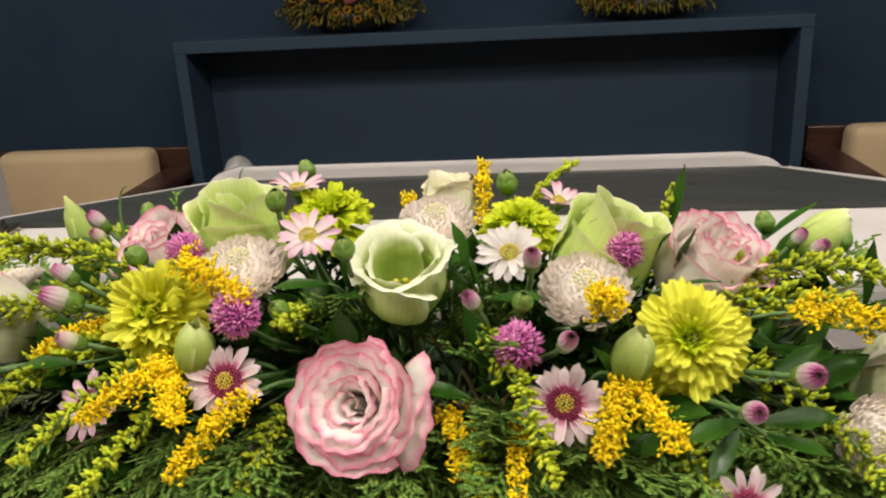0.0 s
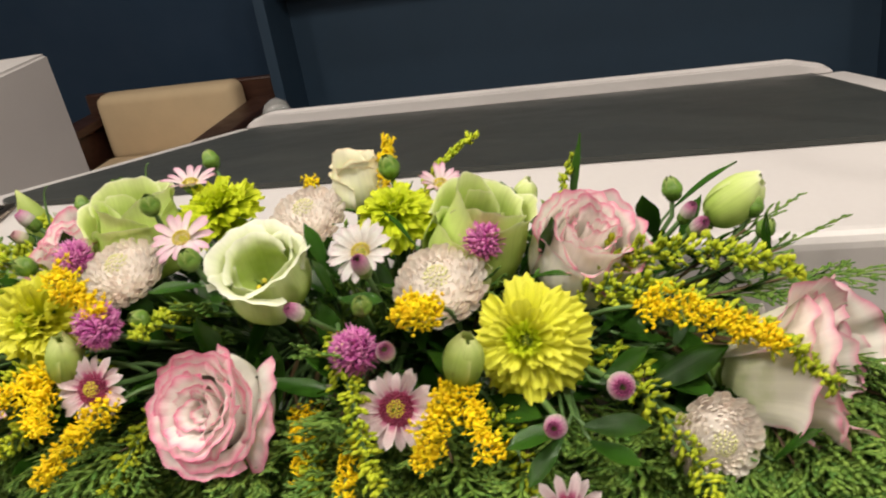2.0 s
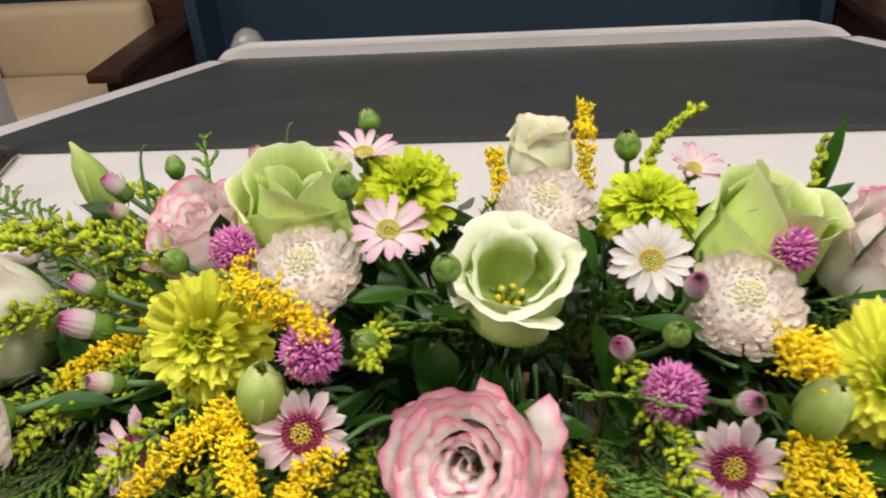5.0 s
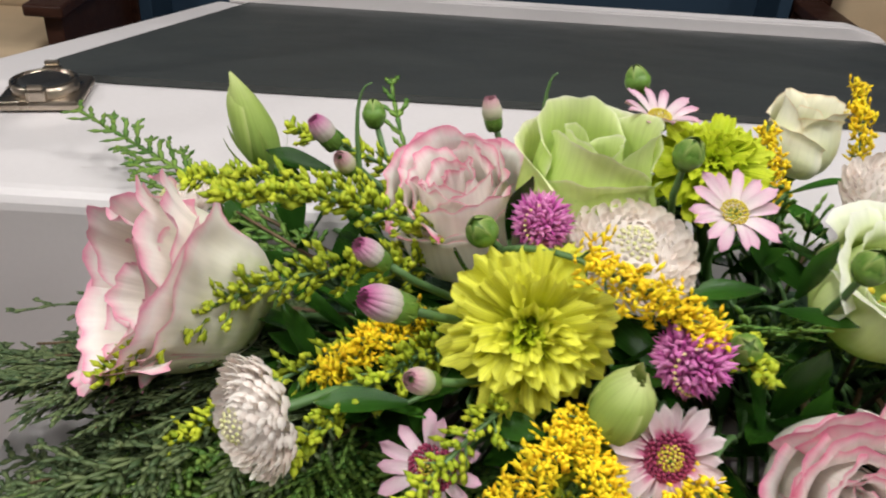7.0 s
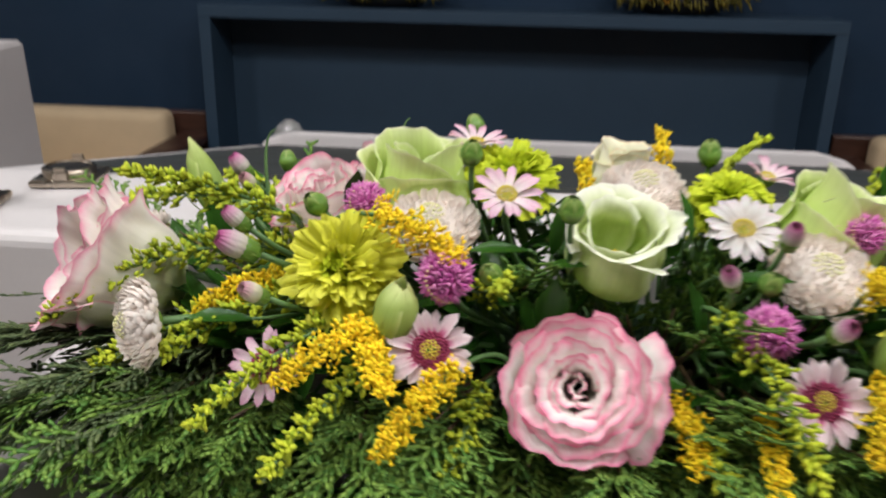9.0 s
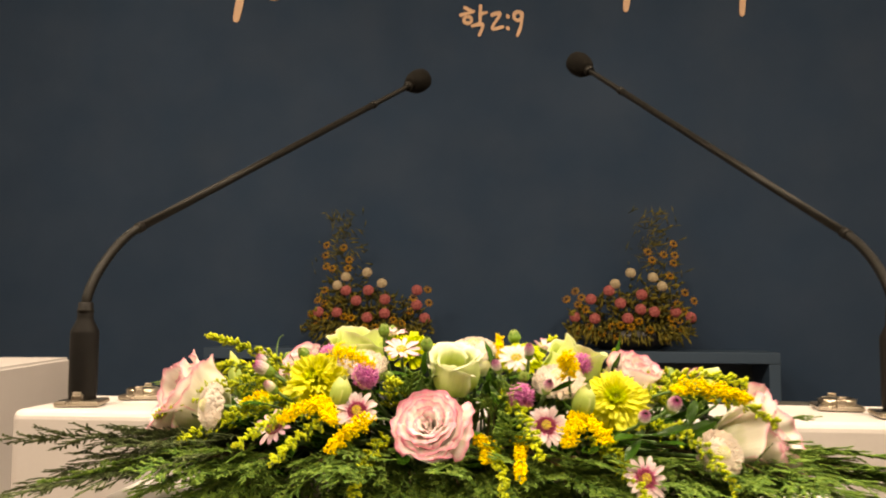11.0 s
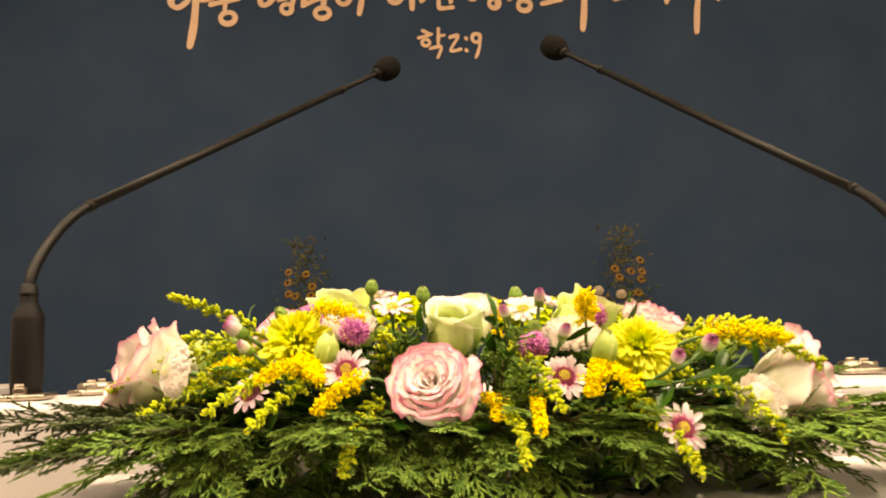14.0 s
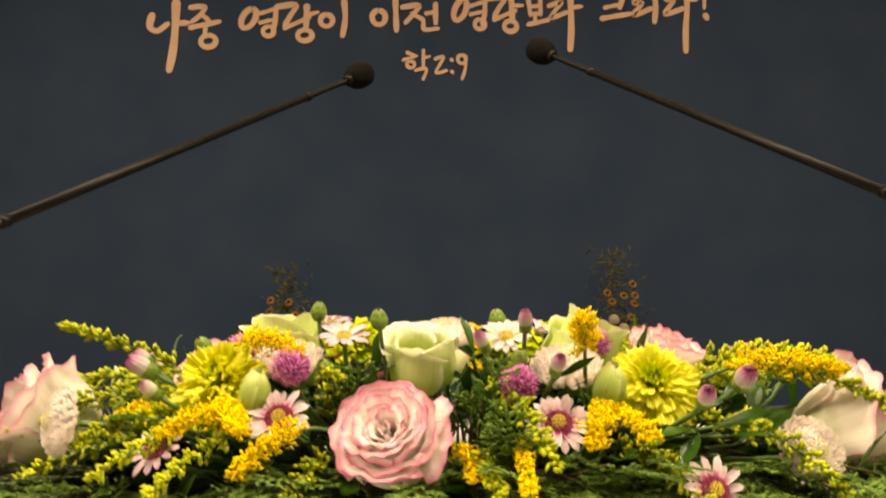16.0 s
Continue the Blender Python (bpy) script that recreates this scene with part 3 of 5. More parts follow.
def daisy(p, d, size, material, label, seed=0, n=21, ring=True, lift=78, spin=0.0):
    ob = thing("daisy_chrysanthemum", label, "flower", facing(p, d, spin), "daisy chrysanthemums in the arrangement")
    rnd = random.Random(seed)
    r = size / 2
    kinds = [link_mesh("petal", petal(r * 0.86, r * 0.27, lift - 14, lift + 12, r * 0.22, r * 0.14, r * 0.03, 1.5, 0.26, 7, 4, seed * 3 + q, base=0.5), material) for q in range(3)]
    for i in range(n):
        sc = rnd.uniform(0.88, 1.06)
        part("petal", kinds[i % 3], None, ob, m=pose(0, 0, r * (0.02 + 0.05 * (i % 2)), rnd.uniform(-10, 10), rnd.uniform(-7, 7), 360 / n * i + rnd.uniform(-5, 5)) @ Matrix.Diagonal((sc, sc, sc, 1)))
    if ring:
        part("disc_ring", florets(r * 0.40, r * 0.16, 110, r * 0.045, seed, 2.4), DISC_R, ob, "crimson ring of disc florets", m=pose(0, 0, r * 0.12))
        part("disc_centre", florets(r * 0.21, r * 0.14, 50, r * 0.04, seed), DISC_Y, ob, "yellow eye", m=pose(0, 0, r * 0.20))
    else:
        part("disc_centre", florets(r * 0.26, r * 0.16, 70, r * 0.04, seed), DISC_Y, ob, "yellow eye", m=pose(0, 0, r * 0.12))
    calyx(ob, r * 0.28, r * 0.3)
    stem_to(ob, 0.0015)
    return ob


def round_bud(p, d, size, label, tip=None, seed=0, foot=None):
    """A closed chrysanthemum bud: overlapping green bracts, with or without a tuft of colour."""
    ob = thing("flower_bud", label, "flower bud", facing(p, d), "chrysanthemum buds in the arrangement")
    r = size / 2
    g = 1.0 if tip is None else 0.66
    part("body", lathe([(0, -r * 0.85), (r * 0.5, -r * 0.7), (r * 0.82 * g, -r * 0.2), (r * 0.84 * g, r * 0.15), (r * 0.66 * g, r * 0.52), (r * 0.3 * g, r * 0.72), (0, r * 0.76)], 14), BUD_GREEN, ob)
    for k, (n, ln, up) in enumerate(((6, 2.0, 0.0), (5, 2.5, 0.08))):
        me = link_mesh("bract", petal(r * ln * (1.0 if tip is None else 0.48), r * 0.95, 92, -40 if tip is None else -6, r * 0.95, r * 0.10, 0, 2, 0.9, 7, 4, seed + k, base=0.7, thmid=10), BRACT_M)
        me2 = me
        for i in range(n):
            part("bract", me2, None, ob, m=pose(0, 0, -r * (0.98 - up), 0, -5 if k else 0, i * 360 / n + k * 30))
    if tip is not None:
        for k, (n, ln, th) in enumerate(((13, 2.00, 74), (8, 1.80, 48))):
            tm = link_mesh("petal", petal(r * ln, r * 0.46, th, -34, r * 0.34, r * 0.10, r * 0.03, 2, 0.5, 8, 6, seed + k, thmid=6, rim=1.3), tip)
            for i in range(n):
                part("petal", tm, None, ob, m=pose(0, 0, -r * 0.55, 0, 0, i * 360 / n + 13))
    stem_to(ob, 0.0011 + size * 0.02, foot)
    return ob


def lis_bud(p, d, length, width, material, label, seed=0):
    """A closed, twisted lisianthus bud with narrow sepals."""
    ob = thing("lisianthus_bud", label, "flower bud", facing(p, d), "lisianthus buds in the arrangement")
    w, ragged = width / 2, width > length * 0.5
    mouth = 0.26 if ragged else 0.12
    for i in range(3):
        line = [(w * 0.12, 0), (w * 0.72, length * 0.13), (w, length * 0.40), (w * (0.84 if ragged else 0.70), length * 0.74), (w * mouth, length * (1.0 - 0.05 * i))]
        part("petal", wrapped_petal(line, 98, 0.07, width * (0.06 if ragged else 0.012), seed * 5 + i, 12, 16, 2.0, 0.2 if ragged else 1.1), material, ob, m=pose(0, 0, 0, 0, 0, i * 120))
    se = link_mesh("sepal", petal(length * 0.62, width * 0.16, 66, 2, width * 0.3, width * 0.06, 0, 1, 1.0, 6, 2, seed, base=0.6), LEAF_G)
    for i in range(5):
        part("sepal", se, None, ob, m=pose(0, 0, -width * 0.04, 0, 0, i * 72 + 36))
    calyx(ob, width * 0.2, width * 0.2)
    stem_to(ob, 0.0018)
    return ob


def goldenrod(foot, tip, bend, reach, material, label, seed=0, n=26, dot=0.0021):
    """A plume of goldenrod: an arched stem with short side branches full of tiny heads."""
    rnd = random.Random(seed)
    foot, tip = Vector(foot), Vector(tip)
    span = (tip - foot).length
    ob = thing("goldenrod_sprig", label, "goldenrod", Matrix.Translation(foot), "goldenrod in the arrangement")
    pts = bezier((0, 0, 0), Vector((0, 0, span * 0.3)) + (tip - foot) * 0.2, (tip - foot) * 0.72 + Vector(bend), tip - foot, 16)
    bm, fl = bmesh.new(), bmesh.new()
    tube(bm, pts, 0.0013, 0.0005, 5)
    lime = material is ROD_G
    dot = 0.0031 if lime else 0.0025
    n = int(n * (1.45 if lime else 1.1))
    for i in range(n):
        k = (0.26 if lime else 0.46) + (0.74 if lime else 0.54) * i / n
        f = k * 16
        a = min(15, int(f))
        p = pts[a].lerp(pts[a + 1], f - a)
        d = (pts[a + 1] - pts[a]).normalized()
        ang = i * 2.4 + rnd.uniform(-0.4, 0.4)
        out = (d.orthogonal().normalized() * math.cos(ang) + d.cross(d.orthogonal().normalized()) * math.sin(ang))
        out = (out + d * 0.8 + Vector((0, 0, 0.35))).normalized()
        ln = reach * (1.2 if lime else 1.0) * (1.2 - k * 0.98) * (rnd.uniform(0.6, 1.3) if lime else rnd.uniform(0.25, 1.9))
        m = max(3, int(ln / dot * (1.3 if lime else 0.95)))
        for j in range(m):
            c = (j + 1) / m
            q = p + out * ln * c + Vector((0, 0, -ln * 0.25 * c * c))
            for h in range(2 if lime else 7):
                jit = Vector((rnd.uniform(-1, 1), rnd.uniform(-1, 1), rnd.uniform(-0.4, 1))) * dot * (0.55 if lime else 1.35)
                dd = (out * (2.4 if lime else 0.8) + Vector((rnd.uniform(-1, 1), rnd.uniform(-1, 1), rnd.uniform(-0.2, 1.2)))).normalized()
                spindle(fl, q + jit, dd, dot * (rnd.uniform(0.30, 0.42) if lime else rnd.uniform(0.20, 0.36)), dot * (rnd.uniform(1.4, 2.1) if lime else rnd.uniform(1.2, 1.9)))
        tube(bm, [p, p + out * ln * 0.5, p + out * ln - Vector((0, 0, ln * 0.25))], 0.0005, 0.0003, 4)
    part("stem", bm, STEM, ob)
    tagged(part("floret", fl, material, ob), kind="stuff")
    return ob


def scale_leaf(bm, p, d, side, w, h):
    """One flat scaly piece of a conifer twig."""
    nrm = d.cross(side).normalized()
    lo, hi = bm.verts.new(p - d * h * 0.5), bm.verts.new(p + d * h * 0.5)
    q = p + d * h * 0.14
    ring = [bm.verts.new(q + side * w), bm.verts.new(q + nrm * w * 0.42), bm.verts.new(q - side * w), bm.verts.new(q - nrm * w * 0.42)]
    for i in range(4):
        bm.faces.new((lo, ring[(i + 1) % 4], ring[i]))
        bm.faces.new((hi, ring[i], ring[(i + 1) % 4]))


def frond(bm, p, d, side, length, depth, rnd, width=0.0013, spread=1.0):
    """A flat conifer spray: scaly twigs that branch to both sides, twice over."""
    nrm = d.cross(side).normalized()
    step = (0.0026, 0.0038, 0.0074)[depth]
    steps = max(2, int(length / step))
    q = p.copy()
    sag = Vector((0, 0, -0.055 * length / 0.08)) if depth else Vector((0, 0, -0.1))
    bow = side * rnd.uniform(-0.5, 0.5) + nrm * rnd.uniform(-0.2, 0.2)
    for i in range(steps):
        c = i / steps
        dd = (d + (sag + bow) * c).normalized()
        q2 = q + dd * (length / steps)
        sd = (side - dd * side.dot(dd)).normalized()
        scale_leaf(bm, (q + q2) / 2 + nrm * rnd.uniform(-1, 1) * 0.0003, dd, sd, width * (1.0 - 0.35 * c), length / steps * (2.2 if depth < 2 else 2.0))
        if depth and i > 0:
            for sg in (-1, 1):
                ln = length * ((0.40 if depth == 2 else 0.42) * (1.0 - 0.82 * c) + 0.02) * rnd.uniform(0.65, 1.2) * spread
                if rnd.random() < (0.12 if depth == 2 else 0.3) or ln < 0.0022:
                    continue
                nd = (dd * rnd.uniform(0.75, 1.05) + sd * sg * 0.66 + nrm * rnd.uniform(-0.16, 0.16)).normalized()
                frond(bm, q2, nd, (sd - nd * sd.dot(nd)).normalized(), ln, depth - 1, rnd, width * 0.96)
        q = q2


def conifer(foot, d, length, material, label, seed=0, roll=0.0, spread=1.0):
    rnd = random.Random(seed)
    d = Vector(d).normalized()
    ob = thing("conifer_sprig", label, "conifer sprig", Matrix.Translation(foot), "conifer sprigs in the arrangement")
    side = d.cross(Vector((0, 0, 1))).normalized()
    side = (side + Vector((0, 0, roll))).normalized()
    side = (side - d * side.dot(d)).normalized()
    fl = bmesh.new()
    frond(fl, d * length * 0.12, d, side, length * 0.88, 2, rnd, 0.00155, spread)
    tagged(part("foliage", fl, material, ob), kind="stuff")
    part("twig", tube(bmesh.new(), [Vector((0, 0, 0)), d * length * 0.4, d * length * 0.62], 0.0012, 0.0005, 5), STEM_BROWN, ob)
    return ob


def leaf_sprig(foot, leaves, label, seed=0, material=None, wide=0.36):
    """A stalk with broad pointed leaves. A leaf: place, direction, length."""
    foot = Vector(foot)
    ob = thing("leaf_sprig", label, "foliage", Matrix.Translation(foot), "leaf sprigs in the arrangement")
    bm = bmesh.new()
    for k, (p, d, ln) in enumerate(leaves):
        p, d = Vector(p) - foot, Vector(d).normalized()
        tube(bm, bezier((0, 0, 0), p * 0.3 + Vector((0, 0, 0.01)), p - d * ln * 0.3, p, 6), 0.0011, 0.0007, 5)
        me = petal(ln, ln * wide, 90, 72 + 30 * ((seed + k) % 3) / 2, ln * 0.34, 0.0, ln * 0.012, 2, 1.1, 9, 6, seed * 3 + k, base=0.18)
        q = d.to_track_quat("X", "Z").to_matrix().to_4x4()
        part("leaf", me, material or LEAF_M, ob, m=Matrix.Translation(p) @ q @ pose(0, 0, 0, (seed * 47 + k * 31) % 70 - 35, 0, 0))
    part("stem", bm, STEM, ob)
    return ob

# ---- setting ----
WALL_Y = 3.72
tagged(part("floor", box(-4.2, 4.2, -6.2, WALL_Y + 0.2, -0.12, 0.0), FLOOR_M, smooth=False), "dark varnished wooden stage floor", "floor", kind="structure")
tagged(part("ceiling", box(-4.2, 4.2, -6.2, WALL_Y + 0.2, 4.0, 4.12), PLASTER, smooth=False), "plain white plaster ceiling", "ceiling", kind="structure")
tagged(part("wall_north", box(-4.2, 4.2, WALL_Y, WALL_Y + 0.2, 0.0, 4.0), NAVY, smooth=False), "matt navy blue painted wall behind the stage", "wall", kind="structure")
tagged(part("wall_west", box(-4.4, -4.2, -6.2, WALL_Y + 0.2, 0.0, 4.0), PLASTER, smooth=False), "plain side wall", "wall", kind="structure")
tagged(part("wall_east", box(4.2, 4.4, -6.2, WALL_Y + 0.2, 0.0, 4.0), PLASTER, smooth=False), "plain side wall", "wall", kind="structure")
tagged(part("wall_south", box(-4.2, 4.2, -6.4, -6.2, 0.0, 4.0), PLASTER, smooth=False), "plain wall behind the seats", "wall", kind="structure")

# ---- wall lettering, brush-written strokes cut from thin board ----
LETTER_X, LETTER_Z, LETTER_S, LETTER_SLOPE = -1.499, 3.133, 0.00294, -0.016


def smooth_line(pts, n=6):
    out = []
    for i in range(len(pts) - 1):
        a, b = Vector(pts[max(0, i - 1)]), Vector(pts[i])
        c, d = Vector(pts[i + 1]), Vector(pts[min(len(pts) - 1, i + 2)])
        for k in range(n):
            t = k / n
            out.append(0.5 * ((2 * b) + (c - a) * t + (2 * a - 5 * b + 4 * c - d) * t * t + (3 * b - a - 3 * c + d) * t ** 3))
    out.append(Vector(pts[-1]))
    return out


def brush(bm, pts, w=12.0, end=0.85, layer=0, closed=False):
    """One brush stroke: a ribbon with round ends, given thickness. pts in letter units, x to the right, y down."""
    pts = smooth_line(pts)
    thick = 0.006 + 0.0004 * layer

    def place(q, depth):
        return (LETTER_X + (q.x + 14 * math.sin(math.pi * min(q.x, 760) / 760)) * LETTER_S, WALL_Y - depth, LETTER_Z - q.y * LETTER_S * 1.055 + q.x * LETTER_S * LETTER_SLOPE)

    left, right = [], []
    for i, p in enumerate(pts):
        d = (pts[min(i + 1, len(pts) - 1)] - pts[max(i - 1, 0)]).normalized()
        nrm = Vector((-d.y, d.x))
        k = i / (len(pts) - 1)
        h = w * 0.45 * (1 + (end - 1) * k) * (1 + 0.10 * math.sin(k * 9 + layer))
        left.append(p + nrm * h)
        right.append(p - nrm * h)
    d0, d1 = (pts[0] - pts[1]).normalized(), (pts[-1] - pts[-2]).normalized()
    cap0 = [pts[0] + (right[0] - pts[0]) * math.cos(a) + d0 * (w / 2) * math.sin(a) for a in (0.6, 1.2, 1.9, 2.5)]
    cap1 = [pts[-1] + (left[-1] - pts[-1]) * math.cos(a) + d1 * (w / 2 * end) * math.sin(a) for a in (0.6, 1.2, 1.9, 2.5)]
    if closed:
        cap0, cap1 = [], []
    rings = [(l, r) for l, r in zip(left, right)]
    top = [[bm.verts.new(place(q, thick)) for q in pair] for pair in rings]
    low = [[bm.verts.new(place(q, 0.001)) for q in pair] for pair in rings]
    for i in range(len(rings) - 1):
        bm.faces.new((top[i][0], top[i][1], top[i + 1][1], top[i + 1][0]))
        bm.faces.new((top[i][0], top[i + 1][0], low[i + 1][0], low[i][0]))
        bm.faces.new((top[i][1], low[i][1], low[i + 1][1], top[i + 1][1]))
    for cap, (a, b), (la, lb) in ((cap0, (top[0][1], top[0][0]), (low[0][1], low[0][0])), (cap1, (top[-1][0], top[-1][1]), (low[-1][0], low[-1][1]))):
        if cap:
            cv = [bm.verts.new(place(q, thick)) for q in cap]
            lv = [bm.verts.new(place(q, 0.001)) for q in cap]
            bm.faces.new([a, *cv, b])
            ring, rl = [a, *cv, b], [la, *lv, lb]
            for i in range(len(ring) - 1):
                bm.faces.new((ring[i], rl[i], rl[i + 1], ring[i + 1]))


def loop(bm, cx, cy, rx, ry, w=11.0, lean=0.0, layer=0):
    pts = [(cx + rx * math.sin(a) + lean * ry * math.cos(a), cy - ry * math.cos(a)) for a in [i * math.pi / 5 for i in range(11)]]
    brush(bm, pts, w, 1.0, layer, True)


lettering = thing("wall_lettering", "peach-coloured brush lettering in Korean on the navy wall", "lettering", Matrix.Translation((0, 0, 0)))


def letter(strokes):
    first = None
    for i, (kind, *args) in enumerate(strokes):
        bm = bmesh.new()
        if kind == "o":
            loop(bm, *args, layer=i)
        else:
            brush(bm, args[0], *args[1:], layer=i)
        bmesh.ops.recalc_face_normals(bm, faces=bm.faces[:])
        ob = part("stroke" if first else "letter", bm, GOLD_LETTER, first or lettering, smooth=False)
        first = first or ob


# the letters, word by word
letter([("s", [(7, 24), (4, 42), (16, 50), (32, 39)], 13, 0.7), ("s", [(46, 4), (45, 40), (42, 80), (36, 115)], 15, 0.85), ("s", [(46, 38), (64, 38)], 11, 0.9)])
letter([("s", [(70, 12), (92, 12), (84, 26), (72, 36)], 10, 0.8), ("s", [(86, 24), (98, 34)], 9), ("s", [(70, 46), (115, 38)], 10, 0.9), ("s", [(94, 44), (92, 56)], 8), ("o", 98, 70, 12, 10, 10.0)])
letter([("o", 163, 34, 11, 16, 10.5, 0.35), ("s", [(184, 26), (204, 20)], 8), ("s", [(182, 42), (200, 38)], 8), ("s", [(208, 18), (206, 40), (202, 58)], 10), ("o", 195, 57, 9, 8, 8.5)])
letter([("s", [(210, 16), (240, 14), (232, 30), (222, 46)], 11, 0.8), ("s", [(222, 52), (262, 36)], 9), ("s", [(258, 18), (256, 54)], 12), ("s", [(258, 32), (275, 28)], 8), ("o", 254, 66, 12, 9, 9.5)])
letter([("o", 290, 42, 10, 10, 9.5), ("s", [(320, 12), (321, 40), (316, 68)], 11, 0.9)])
letter([("o", 377, 40, 11, 12, 10.0), ("s", [(406, 14), (406, 62)], 11, 0.9)])
letter([("s", [(418, 24), (446, 22), (434, 38), (422, 50)], 10, 0.8), ("s", [(434, 36), (452, 46)], 9), ("s", [(458, 36), (472, 34)], 8), ("s", [(474, 22), (473, 52)], 11), ("s", [(452, 52), (454, 63), (476, 62)], 9)])
letter([("o", 516, 32, 10, 17, 10.5, 0.35), ("s", [(534, 26), (556, 20)], 8), ("s", [(534, 40), (554, 36)], 8), ("s", [(560, 18), (558, 40), (553, 56)], 10), ("o", 549, 57, 9, 8, 8.5)])
letter([("s", [(564, 14), (594, 14), (584, 30), (575, 44)], 11, 0.8), ("s", [(575, 50), (612, 36)], 9), ("s", [(606, 16), (606, 54)], 12), ("s", [(608, 28), (624, 28)], 8), ("o", 602, 62, 11, 9, 9.5)])
letter([("s", [(636, 20), (638, 44)], 9), ("s", [(657, 16), (656, 44)], 9), ("s", [(637, 30), (656, 30)], 8), ("s", [(638, 43), (656, 42)], 8), ("s", [(646, 44), (646, 56)], 8), ("s", [(634, 60), (668, 54)], 9)])
letter([("s", [(672, 30), (694, 24), (682, 38), (674, 50), (702, 42)], 9, 0.9), ("s", [(710, -2), (710, 30), (708, 70), (704, 103)], 13, 0.9), ("s", [(712, 34), (728, 33)], 9)])
letter([("s", [(770, 15), (800, 14), (794, 36)], 10, 0.9), ("s", [(770, 36), (792, 32)], 8), ("s", [(764, 54), (810, 48)], 10)])
letter([("s", [(806, 14), (826, 14), (818, 30), (832, 30), (816, 50), (846, 40)], 9.5, 0.9), ("s", [(850, 2), (854, 30), (850, 62)], 11)])
letter([("s", [(866, 12), (882, 10), (872, 26), (884, 28), (868, 50), (898, 42)], 9.5, 0.9), ("s", [(902, 2), (906, 34), (900, 76), (897, 112)], 11, 0.9), ("s", [(906, 28), (922, 28)], 8)])
letter([("s", [(938, -2), (934, 42)], 8, 0.7), ("s", [(935, 56), (936, 58)], 11, 1.0)])
# the smaller line below
letter([("s", [(423, 100), (436, 106)], 6.5), ("s", [(416, 112), (438, 106)], 6), ("o", 428, 120, 6.5, 5.5, 6.0), ("s", [(450, 98), (449, 124)], 7), ("s", [(451, 110), (460, 108)], 5.5), ("s", [(436, 130), (454, 128), (448, 145)], 6.5)])
letter([("s", [(470, 112), (484, 110), (470, 134), (488, 132)], 6.5)])
letter([("s", [(497, 114), (498, 115)], 6.5, 1.0), ("s", [(497, 134), (498, 135)], 6.5, 1.0)])
letter([("o", 515, 114, 7, 7, 6.5), ("s", [(522, 110), (520, 130), (514, 146)], 6.5)])

# ---- low open cabinet against the wall ----
SX0, SX1, SY0, SZ = -1.412, 1.196, 3.45, 1.112
cab = thing("wall_cabinet", "navy blue painted open cabinet standing against the wall", "cabinet", Matrix.Translation((0, 0, 0)))
part("top", box(SX0, SX1, SY0, WALL_Y - 0.003, SZ - 0.05, SZ, 0.003), NAVY_SHELF, cab, smooth=False)
part("side_panel", box(SX0, SX0 + 0.05, SY0 + 0.002, WALL_Y - 0.003, 0.002, SZ - 0.051, 0.003), NAVY_SHELF, cab, smooth=False)
part("side_panel", box(SX1 - 0.05, SX1, SY0 + 0.002, WALL_Y - 0.003, 0.002, SZ - 0.051, 0.003), NAVY_SHELF, cab, smooth=False)
part("back_panel", box(SX0 + 0.051, SX1 - 0.051, WALL_Y - 0.02, WALL_Y - 0.004, 0.06, SZ - 0.052), NAVY_SHELF, cab, smooth=False)
part("bottom", box(SX0 + 0.051, SX1 - 0.051, SY0 + 0.002, WALL_Y - 0.021, 0.002, 0.058, 0.003), NAVY_SHELF, cab, smooth=False)


